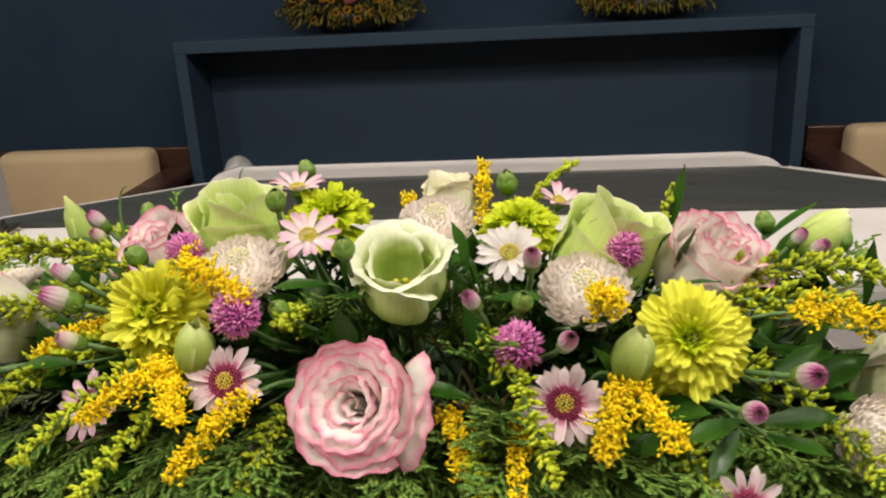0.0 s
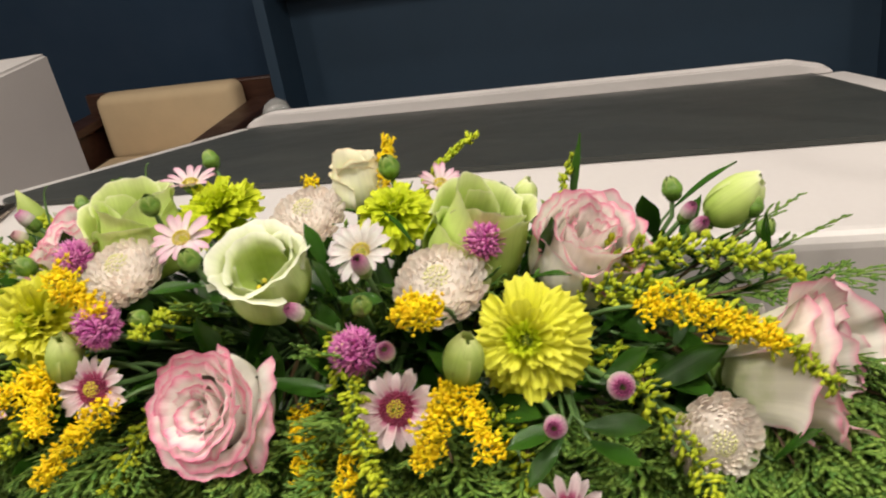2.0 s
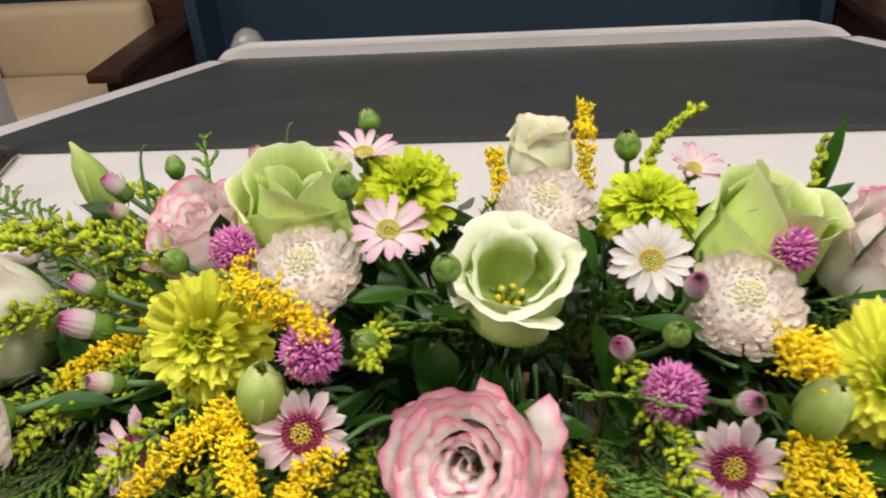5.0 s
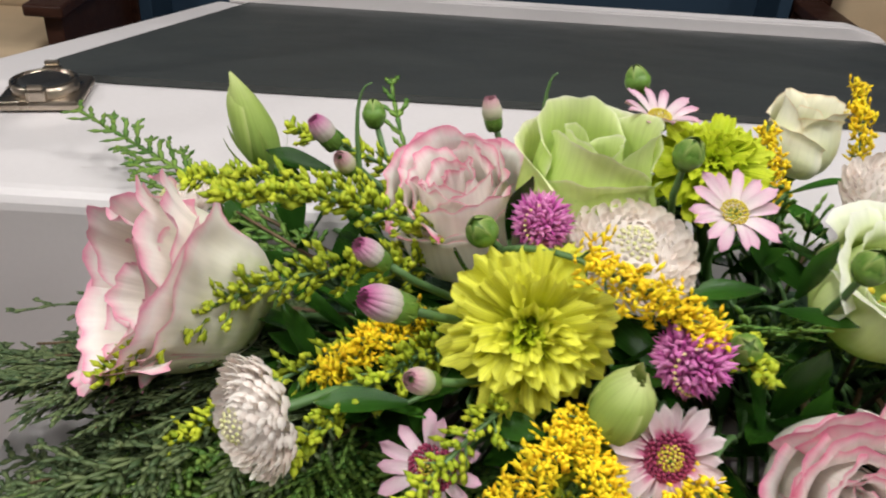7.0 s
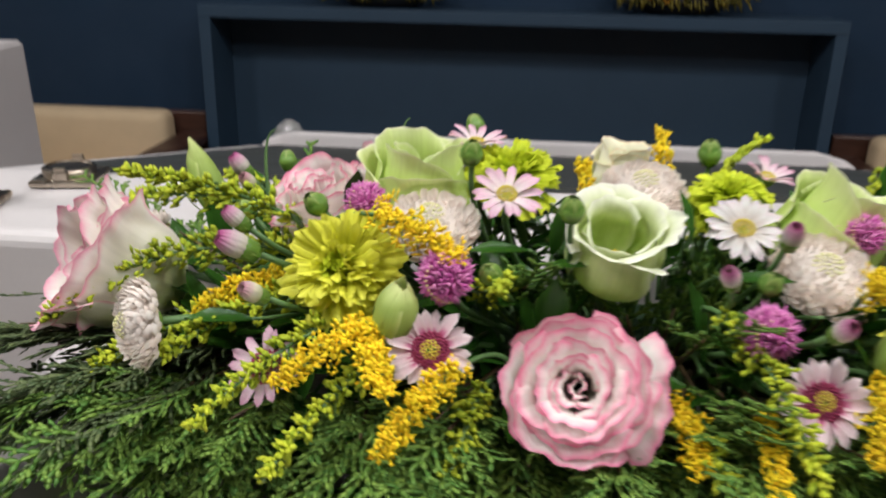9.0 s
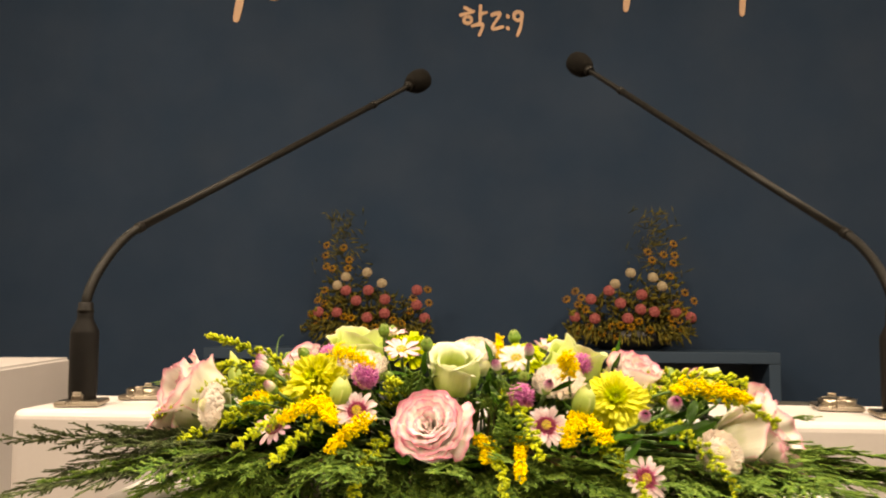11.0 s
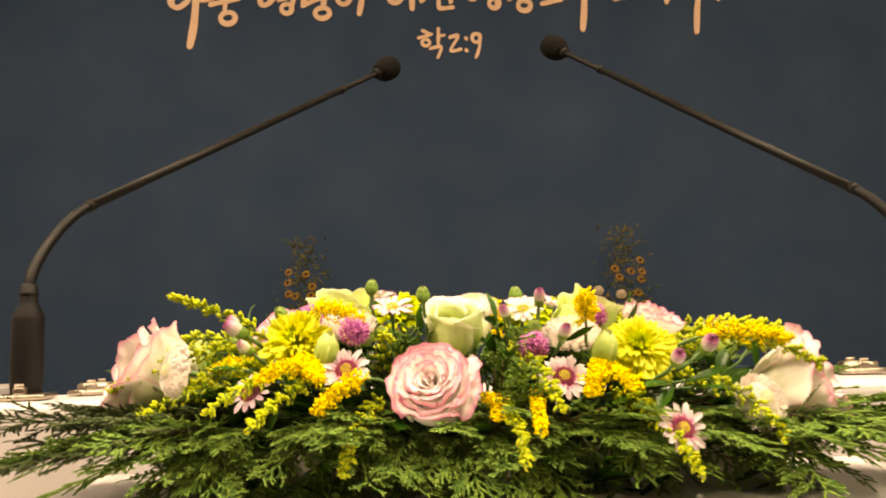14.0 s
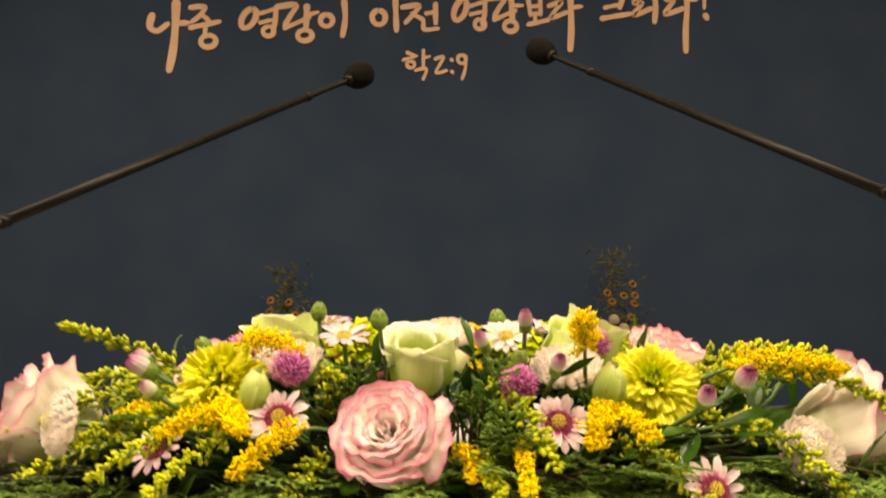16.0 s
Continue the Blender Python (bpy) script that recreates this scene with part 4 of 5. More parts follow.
# ---- flower baskets on the cabinet ----
def basket(x, mirror, seed):
    ob = thing("flower_basket", "dark bowl of pink carnations and yellow coneflowers on the cabinet", "flower basket", Matrix.Translation((x, 3.585, SZ + 0.001)), "flower baskets on the cabinet")
    rnd = random.Random(seed)
    part("bowl", lathe([(0, 0), (0.12, 0), (0.17, 0.03), (0.20, 0.09), (0.185, 0.09), (0.15, 0.03), (0, 0.02)], 24, Matrix.Diagonal((1, 0.55, 1, 1))), BOWL_M, ob, "black bowl")
    fol = bmesh.new()
    for i in range(900):
        a, k = rnd.uniform(0, math.pi), rnd.random() ** 0.6
        px = math.cos(a) * 0.31 * k
        pz = 0.07 + math.sin(a) * 0.20 * k
        if i % 3 == 0:
            px = -mirror * (0.13 + rnd.gauss(0, 0.05))
            pz = 0.15 + rnd.random() ** 1.3 * 0.50
        dd = Vector((rnd.uniform(-1, 1) + px * 3, rnd.uniform(-1, 0.3), rnd.uniform(-0.3, 1.2))).normalized()
        leafy = rnd.uniform(0.004, 0.008) if pz < 0.34 else rnd.uniform(0.002, 0.004)
        spindle(fol, Vector((px, rnd.uniform(-0.10, 0.05), pz)), dd, leafy, rnd.uniform(0.03, 0.07), 4)
    for i in range(160):
        px = rnd.uniform(-0.26, 0.26)
        spindle(fol, Vector((px, -0.10 + rnd.uniform(-0.02, 0.02), 0.07 + rnd.uniform(-0.03, 0.04))), Vector((px, -0.4, rnd.uniform(-0.9, 0.2))).normalized(), 0.006, 0.07, 4)
    tagged(part("foliage", fol, FAR_LEAF, ob), kind="stuff")
    heads = []

    def free(px, pz, gap):
        if any((px - a) ** 2 + (pz - b) ** 2 < gap * gap for a, b in heads):
            return False
        heads.append((px, pz))
        return True

    ball = florets(0.022, 0.021, 70, 0.006, seed, 1.8)
    ball_r = link_mesh("carnation", ball, CARN)
    ball_w = link_mesh("carnation", florets(0.020, 0.020, 70, 0.006, seed, 1.8), CARN_W)
    n = 0
    for i in range(300):
        px, pz = rnd.uniform(-0.25, 0.27), rnd.uniform(0.13, 0.27)
        if n < 11 and free(px, pz, 0.062):
            part("carnation", ball_r, None, ob, m=facing((px, -0.11 + abs(px) * 0.15, pz), (px, -1, 0.5)))
            n += 1
    for px, pz in ((-0.10, 0.33), (0.0, 0.35), (0.07, 0.30), (-0.14, 0.29)):
        if free(px * mirror, pz, 0.03):
            part("carnation", ball_w, None, ob, "cream carnation", m=facing((px * mirror, -0.09, pz), (0, -1, 0.5)))
    cone = bmesh.new()
    for i in range(9):
        a = i * 6.2832 / 9
        dd = Vector((math.cos(a), math.sin(a), -0.15))
        spindle(cone, dd * 0.013, dd.normalized(), 0.0042, 0.020)
    cone = link_mesh("ray", cone, RUD_Y)
    eye = link_mesh("eye", lathe([(0, -0.002), (0.006, 0), (0.005, 0.006), (0, 0.008)], 8), RUD_D)
    n = 0
    for i in range(500):
        if n < 15:
            px, pz = rnd.uniform(-0.28, 0.28), rnd.uniform(0.06, 0.15)
        elif n < 24:
            px, pz = rnd.choice((-1, 1)) * rnd.uniform(0.2, 0.29), rnd.uniform(0.12, 0.28)
        else:
            px, pz = -mirror * rnd.uniform(0.06, 0.22), rnd.uniform(0.32, 0.50)
        if n < 31 and free(px, pz, 0.034):
            c = part("coneflower", cone, None, ob, "gold coneflower with a dark eye", m=facing((px, -0.125 + abs(px) * 0.2, pz), (px * 1.5, -1, 0.45)))
            part("eye", eye, None, c)
            n += 1
    return ob


basket(-0.655, 1, 3)
basket(0.555, -1, 5)


# ---- armchairs beside the cabinet ----
def armchair(x, y, turn):
    ob = thing("armchair", "beige upholstered armchair with broad dark wooden arms", "armchair", pose(x, y, 0, 0, 0, turn), "armchairs by the wall")
    bm = box(-0.35, 0.35, 0.05, 0.19, 0.36, 0.675, 0.045, 4)
    part("backrest", bm, BEIGE, ob)
    part("seat", box(-0.345, 0.345, -0.48, 0.045, 0.26, 0.40, 0.04, 4), BEIGE, ob)
    for s in (-1, 1):
        a = bmesh.new()
        add_box(a, s * 0.425 - 0.065, s * 0.425 + 0.065, -0.52, 0.21, 0.53, 0.57, 0.008)
        part("armrest", a, WALNUT, ob, smooth=False)
        part("arm_panel", box(s * 0.425 - 0.03, s * 0.425 + 0.03, -0.46, 0.17, 0.10, 0.529, 0.006), WALNUT, ob, smooth=False)
        for q in (-0.42, 0.12):
            part("leg", lathe([(0.018, 0.0), (0.026, 0.10), (0, 0.10)], 10, Matrix.Translation((s * 0.42, q, 0.001))), WALNUT, ob)
    part("back_frame", box(-0.48, 0.48, 0.192, 0.225, 0.12, 0.66, 0.008), WALNUT, ob, smooth=False)
    part("seat_frame", box(-0.358, 0.358, -0.46, 0.18, 0.14, 0.258, 0.006), WALNUT, ob, smooth=False)
    return ob


armchair(-1.905, 3.30, 0)
armchair(1.70, 3.30, 0)

# ---- the lectern ----
LX0, LX1, LY0, LZ = -0.470, 0.408, 0.458, 1.195
DY0, DY1, DZ1 = 0.593, 1.175, 1.078
lect = thing("lectern", "white painted lectern with a sloping grey reading board", "lectern", Matrix.Translation((0, 0, 0)))


def desk_z(y):
    return LZ + (DZ1 - LZ) * max(0.0, (y - DY0) / (DY1 - DY0))


bm = bmesh.new()
prof = [(LY0, 0.002), (LY0, LZ), (DY0 - 0.006, LZ), (DY1 + 0.02, desk_z(DY1 + 0.02)), (DY1 + 0.02, 0.98), (DY1 + 0.14, 0.98), (DY1 + 0.14, 0.002)]
fa = bm.faces.new([bm.verts.new((LX0, y, z)) for y, z in prof])
ex = bmesh.ops.extrude_face_region(bm, geom=[fa])
for v in ex["geom"]:
    if isinstance(v, bmesh.types.BMVert):
        v.co.x = LX1
bmesh.ops.recalc_face_normals(bm, faces=bm.faces[:])
bmesh.ops.bevel(bm, geom=[e for e in bm.edges if e.calc_face_angle(0) > 0.3], offset=0.009, segments=4, affect="EDGES", profile=0.5)
part("body", bm, WHITE, lect, smooth=False)
part("front_shelf", box(-0.335, 0.275, 0.10, LY0 - 0.002, 1.096, 1.136, 0.004), WHITE, lect, smooth=False)
part("front_panel", box(-0.315, 0.255, 0.14, LY0 - 0.003, 0.002, 1.095, 0.004), WHITE, lect, smooth=False)
# reading board: an inset mat with round near corners
slope = math.atan2(LZ - DZ1, DY1 - DY0)
bm = bmesh.new()
bx0, bx1, ln, rad = -0.418, 0.356, (DY1 - DY0) / math.cos(slope) - 0.012, 0.055
ring = [(bx1, ln), (bx0, ln)] + [(bx0 + rad - rad * math.cos(a), rad - rad * math.sin(a)) for a in [i * math.pi / 16 for i in range(9)]]
ring += [(bx1 - rad + rad * math.sin(a), rad - rad * math.cos(a)) for a in [i * math.pi / 16 for i in range(9)]]
fa = bm.faces.new([bm.verts.new((x, y, 0)) for x, y in ring])
ex = bmesh.ops.extrude_face_region(bm, geom=[fa])
for v in ex["geom"]:
    if isinstance(v, bmesh.types.BMVert):
        v.co.z = 0.004
bmesh.ops.recalc_face_normals(bm, faces=bm.faces[:])
part("reading_board", bm, MAT_GREY, lect, "dark grey mat inlaid in the desk", smooth=False, m=Matrix.Translation((0, DY0, LZ - 0.0005)) @ pose(0, 0, 0, -math.degrees(slope), 0, 0))
# book stop along the low edge, with slanted ends
bm = bmesh.new()
q = [(-0.447, 0), (0.385, 0), (0.372, 0.009), (0.332, 0.019), (-0.405, 0.019), (-0.438, 0.009)]
fa = bm.faces.new([bm.verts.new((x, 0, z)) for x, z in q])
ex = bmesh.ops.extrude_face_region(bm, geom=[fa])
for v in ex["geom"]:
    if isinstance(v, bmesh.types.BMVert):
        v.co.y = 0.022
bmesh.ops.recalc_face_normals(bm, faces=bm.faces[:])
bmesh.ops.bevel(bm, geom=bm.edges[:], offset=0.002, segments=2, affect="EDGES")
part("book_stop", bm, WHITE, lect, smooth=False, m=Matrix.Translation((0, DY1 - 0.004, desk_z(DY1) + 0.001)))

# ---- second white cabinet beside the lectern ----
side = thing("side_stand", "plain white stand beside the lectern", "stand", pose(-1.085, 1.06, 0, 0, 0, 8))
bm = bmesh.new()
fa = bm.faces.new([bm.verts.new(v) for v in ((-0.32, -0.55, 0.002), (0.19, -0.55, 0.002), (0.19, 0.42, 0.002), (-0.32, 0.42, 0.002))])
ex = bmesh.ops.extrude_face_region(bm, geom=[fa])
for v in ex["geom"]:
    if isinstance(v, bmesh.types.BMVert):
        v.co = (v.co.x * 0.9, v.co.y * 0.95, 1.182)
bmesh.ops.recalc_face_normals(bm, faces=bm.faces[:])
bmesh.ops.bevel(bm, geom=bm.edges[:], offset=0.006, segments=3, affect="EDGES")
part("body", bm, WHITE, side, smooth=False)

# ---- clear plastic cover behind the book stop ----
cover = thing("plastic_cover", "small clear plastic cover with a seam standing behind the book stop", "plastic cover", Matrix.Translation((-0.425, DY1 + 0.075, 0.981)))
part("dome", lathe([(0.024, 0.0), (0.026, 0.08), (0.025, 0.115), (0.017, 0.134), (0.006, 0.142), (0, 0.143), (0, 0.141), (0.016, 0.132), (0.024, 0.114), (0.025, 0.08), (0.023, 0.0)], 20), GLASS, cover, m=Matrix.Diagonal((1, 1, 0.85, 1)))
part("seam", box(-0.0015, 0.0015, -0.0285, -0.0262, 0.0, 0.105), WHITE, cover, smooth=False)


# ---- gooseneck microphones and socket plates ----
def plate(bm, w=0.042):
    add_box(bm, -w / 2, w / 2, -w / 2, w / 2, 0.0, 0.005, 0.0018)


def clips(parent):
    for a in (0, 180):
        bm = bmesh.new()
        add_box(bm, -0.005, 0.005, -0.0205, -0.0125, 0.005, 0.011, 0.001)
        add_box(bm, -0.004, 0.004, -0.0206, -0.0175, 0.0112, 0.014, 0.001)
        part("latch", bm, CHROME, parent, smooth=False, m=pose(0, 0, 0, 0, 0, a))


def microphone(foot, elbow, head, turn):
    foot, elbow, head = Vector(foot), Vector(elbow), Vector(head)
    ob = thing("gooseneck_microphone", "black gooseneck microphone with a foam windscreen on a nickel plate", "microphone", Matrix.Translation(foot), "lectern microphones")
    bm = bmesh.new()
    plate(bm)
    pl = part("base_plate", bm, CHROME, ob, "nickel plate", smooth=False, m=pose(0, 0, 0, 0, 0, turn))
    clips(pl)
    part("handle", lathe([(0, 0.005), (0.0126, 0.005), (0.0134, 0.012), (0.0134, 0.070), (0.0130, 0.073), (0.0080, 0.083), (0.0076, 0.086), (0.0070, 0.100), (0.0058, 0.101), (0, 0.101)], 28), MIC_BLACK, ob)
    part("collar", lathe([(0.0070, 0.090), (0.0079, 0.0905), (0.0079, 0.094), (0.0070, 0.0945)], 24), MIC_ROD, ob)
    e, h = elbow - foot, head - foot
    run = (h - e).normalized()
    low = bezier((0, 0, 0.098), (0, 0, 0.118), e - run * 0.035, e, 46)
    part("lower_neck", tube(bmesh.new(), low, 0.0053, 0.0050, 12, 0.14), MIC_ROD, ob, "ribbed flexible neck")
    part("rod", tube(bmesh.new(), [e - run * 0.004, e.lerp(h, 0.3), e.lerp(h, 0.78)], 0.0048, 0.0046, 12), MIC_ROD, ob, "straight black rod")
    up = [e.lerp(h, 0.78 + 0.17 * i / 24) for i in range(25)]
    part("upper_neck", tube(bmesh.new(), up, 0.0042, 0.0040, 12, 0.14), MIC_ROD, ob, "ribbed flexible neck")
    for k in (0.0, 0.78):
        q = e.lerp(h, k)
        part("ferrule", tube(bmesh.new(), [q - run * 0.004, q + run * 0.004], 0.0058, 0.0058, 12), MIC_ROD, ob)
    m = Matrix.Translation(h) @ run.to_track_quat("Z", "Y").to_matrix().to_4x4()
    part("windscreen", lathe([(0, -0.025), (0.008, -0.0255), (0.0125, -0.021), (0.0172, -0.010), (0.0188, 0.003), (0.0172, 0.015), (0.0112, 0.023), (0, 0.026)], 28, m), FOAM_BLACK, ob, "black foam windscreen")
    part("capsule_ring", lathe([(0.0058, -0.034), (0.0072, -0.033), (0.0078, -0.026), (0, -0.026)], 16, m), MIC_ROD, ob)
    return ob


microphone((-0.420, 0.497, LZ + 0.001), (-0.400, 0.568, 1.379), (-0.146, 1.005, 1.660), 12)
microphone((0.355, 0.497, LZ + 0.001), (0.347, 0.581, 1.372), (0.114, 1.000, 1.681), -8)


def socket_plate(x, y, turn):
    ob = thing("socket_plate", "square nickel socket plate with a black rubber cap", "socket plate", pose(x, y, LZ + 0.001, 0, 0, turn), "socket plates")
    bm = bmesh.new()
    plate(bm, 0.042)
    part("plate", bm, CHROME, ob, smooth=False)
    part("collar", lathe([(0.0172, 0.005), (0.0176, 0.010), (0.0152, 0.011), (0.0148, 0.006)], 28), CHROME, ob)
    part("cap", lathe([(0, 0.0056), (0.0146, 0.0056), (0.0144, 0.0092), (0.012, 0.0104), (0, 0.0102)], 28), BLACK_RUBBER, ob, "black rubber cap")
    clips(ob)
    return ob


socket_plate(-0.388, 0.564, 10)
socket_plate(0.322, 0.552, -8)

# ---- planter ----
SHELF_Z = 1.136
planter = thing("planter", "long low cream plastic planter filled with floral foam", "planter", Matrix.Translation((-0.03, 0.414, SHELF_Z + 0.001)))
bm = bmesh.new()
add_box(bm, -0.215, 0.215, -0.035, -0.031, 0.0, 0.024, 0.001)
add_box(bm, -0.215, 0.215, 0.031, 0.035, 0.0, 0.024, 0.001)
add_box(bm, -0.215, -0.211, -0.0309, 0.0309, 0.0, 0.024, 0.001)
add_box(bm, 0.211, 0.215, -0.0309, 0.0309, 0.0, 0.024, 0.001)
add_box(bm, -0.2105, 0.2105, -0.0305, 0.0305, 0.0, 0.003)
part("tray", bm, TRAY_M, planter, smooth=False)
part("foam", box(-0.20, 0.20, -0.028, 0.028, 0.004, 0.045, 0.008), FOAM_GREEN, planter, "dark green floral foam", smooth=False)
FOAM = Vector((-0.03, 0.410, 1.175))

# ---- large flowers ----
PINK_L = "lisianthus with white petals and rose-pink ruffled edges"
lisianthus((-0.054, 0.316, 1.196), (-0.10, -0.82, 0.52), 0.049, PINK_EDGE, "fully open " + PINK_L, "full", 1, 28)
lisianthus((-0.043, 0.352, 1.228), (0.10, -0.40, 0.90), 0.043, GREEN_LIS, "open greenish-white lisianthus with yellow stamens", "cup", 2)
lisianthus((-0.124, 0.384, 1.228), (0.02, 0.02, 0.98), 0.047, GREEN_LIS2, "half-open pale green lisianthus", "closed", 3, 56)
lisianthus((0.042, 0.378, 1.221), (0.34, -0.10, 0.90), 0.046, GREEN_LIS2, "half-open pale green lisianthus", "closed", 4, 56)
lisianthus((-0.230, 0.374, 1.201), (-0.72, -0.36, 0.42), 0.064, PINK_SOFT, "large blush trumpet " + PINK_L, "trumpet", 5, 40)
lisianthus((0.153, 0.345, 1.185), (0.80, -0.32, 0.30), 0.063, PINK_SOFT, "large blush trumpet " + PINK_L, "trumpet", 6, 10)
lisianthus((-0.160, 0.396, 1.219), (-0.26, -0.26, 0.92), 0.051, PINK_EDGE, "half-open " + PINK_L, "half", 7)
lisianthus((0.090, 0.385, 1.217), (0.36, -0.40, 0.84), 0.052, PINK_EDGE, "half-open " + PINK_L, "half", 8)
lisianthus((-0.029, 0.450, 1.231), (0.06, 0.02, 1.0), 0.030, CREAM_ROSE, "small cream lisianthus with a frilled rim", "closed", 9)
zinnia((-0.145, 0.328, 1.236), (-0.20, -0.80, 0.50), 0.052, YELLOW_Z, "double lemon-yellow zinnia with ruffled petals", 1, 0, 0.15, 16)
zinnia((0.077, 0.316, 1.226), (-0.05, -0.86, 0.50), 0.050, YELLOW_Z, "double lemon-yellow zinnia with ruffled petals", 2, 15)
zinnia((-0.082, 0.396, 1.256), (-0.05, -0.25, 0.96), 0.046, LIME_Z, "double lime-green zinnia with ruffled petals", 3, 0, 0.10, 10)
zinnia((0.011, 0.388, 1.252), (0.0, -0.30, 0.95), 0.042, LIME_Z, "double lime-green zinnia with ruffled petals", 4)

# ---- pompons, globes and daisies ----
POM = "white pompon chrysanthemum with a yellow-green eye"
pompon((-0.115, 0.352, 1.246), (0.0, -0.42, 0.90), 0.042, POM, 1)
pompon((0.038, 0.344, 1.236), (0.0, -0.50, 0.86), 0.042, POM, 2)
pompon((-0.028, 0.376, 1.258), (0.0, -0.38, 0.92), 0.038, POM, 3)
pompon((-0.217, 0.303, 1.220), (-0.72, -0.66, 0.15), 0.036, POM, 4)
pompon((0.145, 0.298, 1.192), (0.30, -0.88, 0.35), 0.036, POM, 5)
pompon((-0.272, 0.420, 1.214), (-0.4, 0.1, 0.9), 0.036, POM, 6)
pompon((0.208, 0.400, 1.188), (0.75, 0.1, 0.6), 0.034, POM, 7)
GL = "magenta-purple globe amaranth head"
globe((-0.142, 0.356, 1.254), (0, -0.4, 0.9), 0.0179, GL, 1)
globe((-0.105, 0.311, 1.242), (0, -0.6, 0.8), 0.0206, GL, 2)
globe((0.009, 0.306, 1.229), (0, -0.6, 0.8), 0.0197, GL, 3)
globe((0.056, 0.360, 1.249), (0, -0.4, 0.9), 0.0188, GL, 4)
D1 = "pale pink daisy chrysanthemum with a crimson ring round a yellow eye"
daisy((-0.109, 0.301, 1.217), (0.02, -0.86, 0.50), 0.033, DAISY_P, D1, 1)
daisy((0.026, 0.295, 1.209), (0.06, -0.80, 0.58), 0.033, DAISY_P, D1, 2)
daisy((0.090, 0.272, 1.179), (0.25, -0.86, 0.40), 0.032, DAISY_P, D1, 3, 15)
daisy((-0.170, 0.304, 1.204), (-0.2, -0.70, 0.62), 0.032, DAISY_PP, "mauve daisy chrysanthemum, partly folded, with a yellow eye", 4, 13)
daisy((-0.085, 0.360, 1.258), (0.1, -0.54, 0.84), 0.031, DAISY_PP, "mauve-pink daisy chrysanthemum with a yellow eye", 5, 15, False)
daisy((-0.100, 0.405, 1.268), (0.1, -0.1, 1.0), 0.030, DAISY_PP, "mauve-pink daisy chrysanthemum with a yellow eye", 6, 11, False, 62)
daisy((0.006, 0.345, 1.253), (0.0, -0.60, 0.80), 0.031, DAISY_W, "white daisy chrysanthemum with a yellow eye", 7, 22, False)
daisy((0.030, 0.405, 1.258), (0.2, -0.3, 0.95), 0.026, DAISY_PP, "mauve-pink daisy chrysanthemum with a yellow eye", 8, 12, False, 60)

# ---- buds ----
GB = "round green chrysanthemum bud on a thin stalk"
MB = "chrysanthemum bud opening with a magenta tip"
for i, (p, d, s) in enumerate([
        ((-0.100, 0.366, 1.274), (0.1, -0.3, 0.9), 0.0115), ((-0.102, 0.435, 1.271), (-0.3, 0.1, 0.9), 0.0115), ((0.005, 0.409, 1.268), (-0.1, -0.2, 0.9), 0.013),
        ((0.011, 0.319, 1.242), (0.1, -0.5, 0.8), 0.0105), ((-0.061, 0.323, 1.265), (0, -0.4, 0.9), 0.0115), ((-0.089, 0.317, 1.241), (-0.2, -0.6, 0.6), 0.0105),
        ((-0.200, 0.448, 1.246), (-0.1, 0.2, 0.9), 0.0115), ((-0.160, 0.345, 1.256), (-0.4, -0.5, 0.7), 0.0115), ((-0.202, 0.386, 1.239), (-0.5, 0, 0.8), 0.010),
        ((0.139, 0.434, 1.236), (-0.2, 0.1, 0.9), 0.0125), ((0.176, 0.425, 1.228), (0.3, 0.1, 0.9), 0.0115), ((0.178, 0.404, 1.226), (0.4, -0.1, 0.9), 0.0105)]):
    round_bud(p, d, s, GB, None, i)
for i, (p, d, s) in enumerate([
        ((0.015, 0.318, 1.260), (0, -0.5, 0.8), 0.0125), ((-0.008, 0.301, 1.250), (-0.3, -0.5, 0.7), 0.0115), ((-0.215, 0.420, 1.249), (-0.5, -0.2, 0.8), 0.0145),
        ((-0.205, 0.400, 1.247), (-0.3, -0.5, 0.7), 0.012), ((-0.154, 0.435, 1.254), (-0.2, 0, 0.9), 0.013), ((-0.190, 0.338, 1.250), (-0.6, -0.3, 0.7), 0.0125),
        ((-0.184, 0.322, 1.245), (-0.7, -0.4, 0.5), 0.017), ((-0.174, 0.306, 1.233), (-0.5, -0.6, 0.6), 0.0125), ((0.143, 0.397, 1.239), (0.4, -0.3, 0.8), 0.0115),
        ((0.146, 0.379, 1.240), (0.4, -0.5, 0.7), 0.0125), ((0.112, 0.283, 1.227), (0.1, -0.85, 0.5), 0.0165), ((0.090, 0.270, 1.220), (0, -0.85, 0.5), 0.0140), ((0.027, 0.292, 1.237), (0.2, -0.7, 0.7), 0.0125)]):
    round_bud(p, d, s, MB, BUD_PALE if i in (3, 4, 7) else BUD_PETAL, i)
lis_bud((-0.247, 0.470, 1.207), (-0.34, 0.05, 0.92), 0.047, 0.0175, GREEN_BUD, "closed green lisianthus bud", 1)
lis_bud((0.050, 0.304, 1.214), (0.26, -0.10, 0.95), 0.025, 0.0155, GREEN_BUD, "plump pale green lisianthus bud", 2)
lis_bud((-0.125, 0.306, 1.217), (0.22, -0.10, 0.95), 0.026, 0.0158, GREEN_BUD, "plump pale green lisianthus bud", 3)
lis_bud((0.155, 0.430, 1.219), (0.75, 0.05, 0.60), 0.034, 0.022, GREEN_LIS2, "pale yellow-green lisianthus bud", 4)
lis_bud((0.062, 0.440, 1.226), (0.3, 0.1, 0.9), 0.020, 0.013, GREEN_LIS2, "small pale green lisianthus bud", 5)

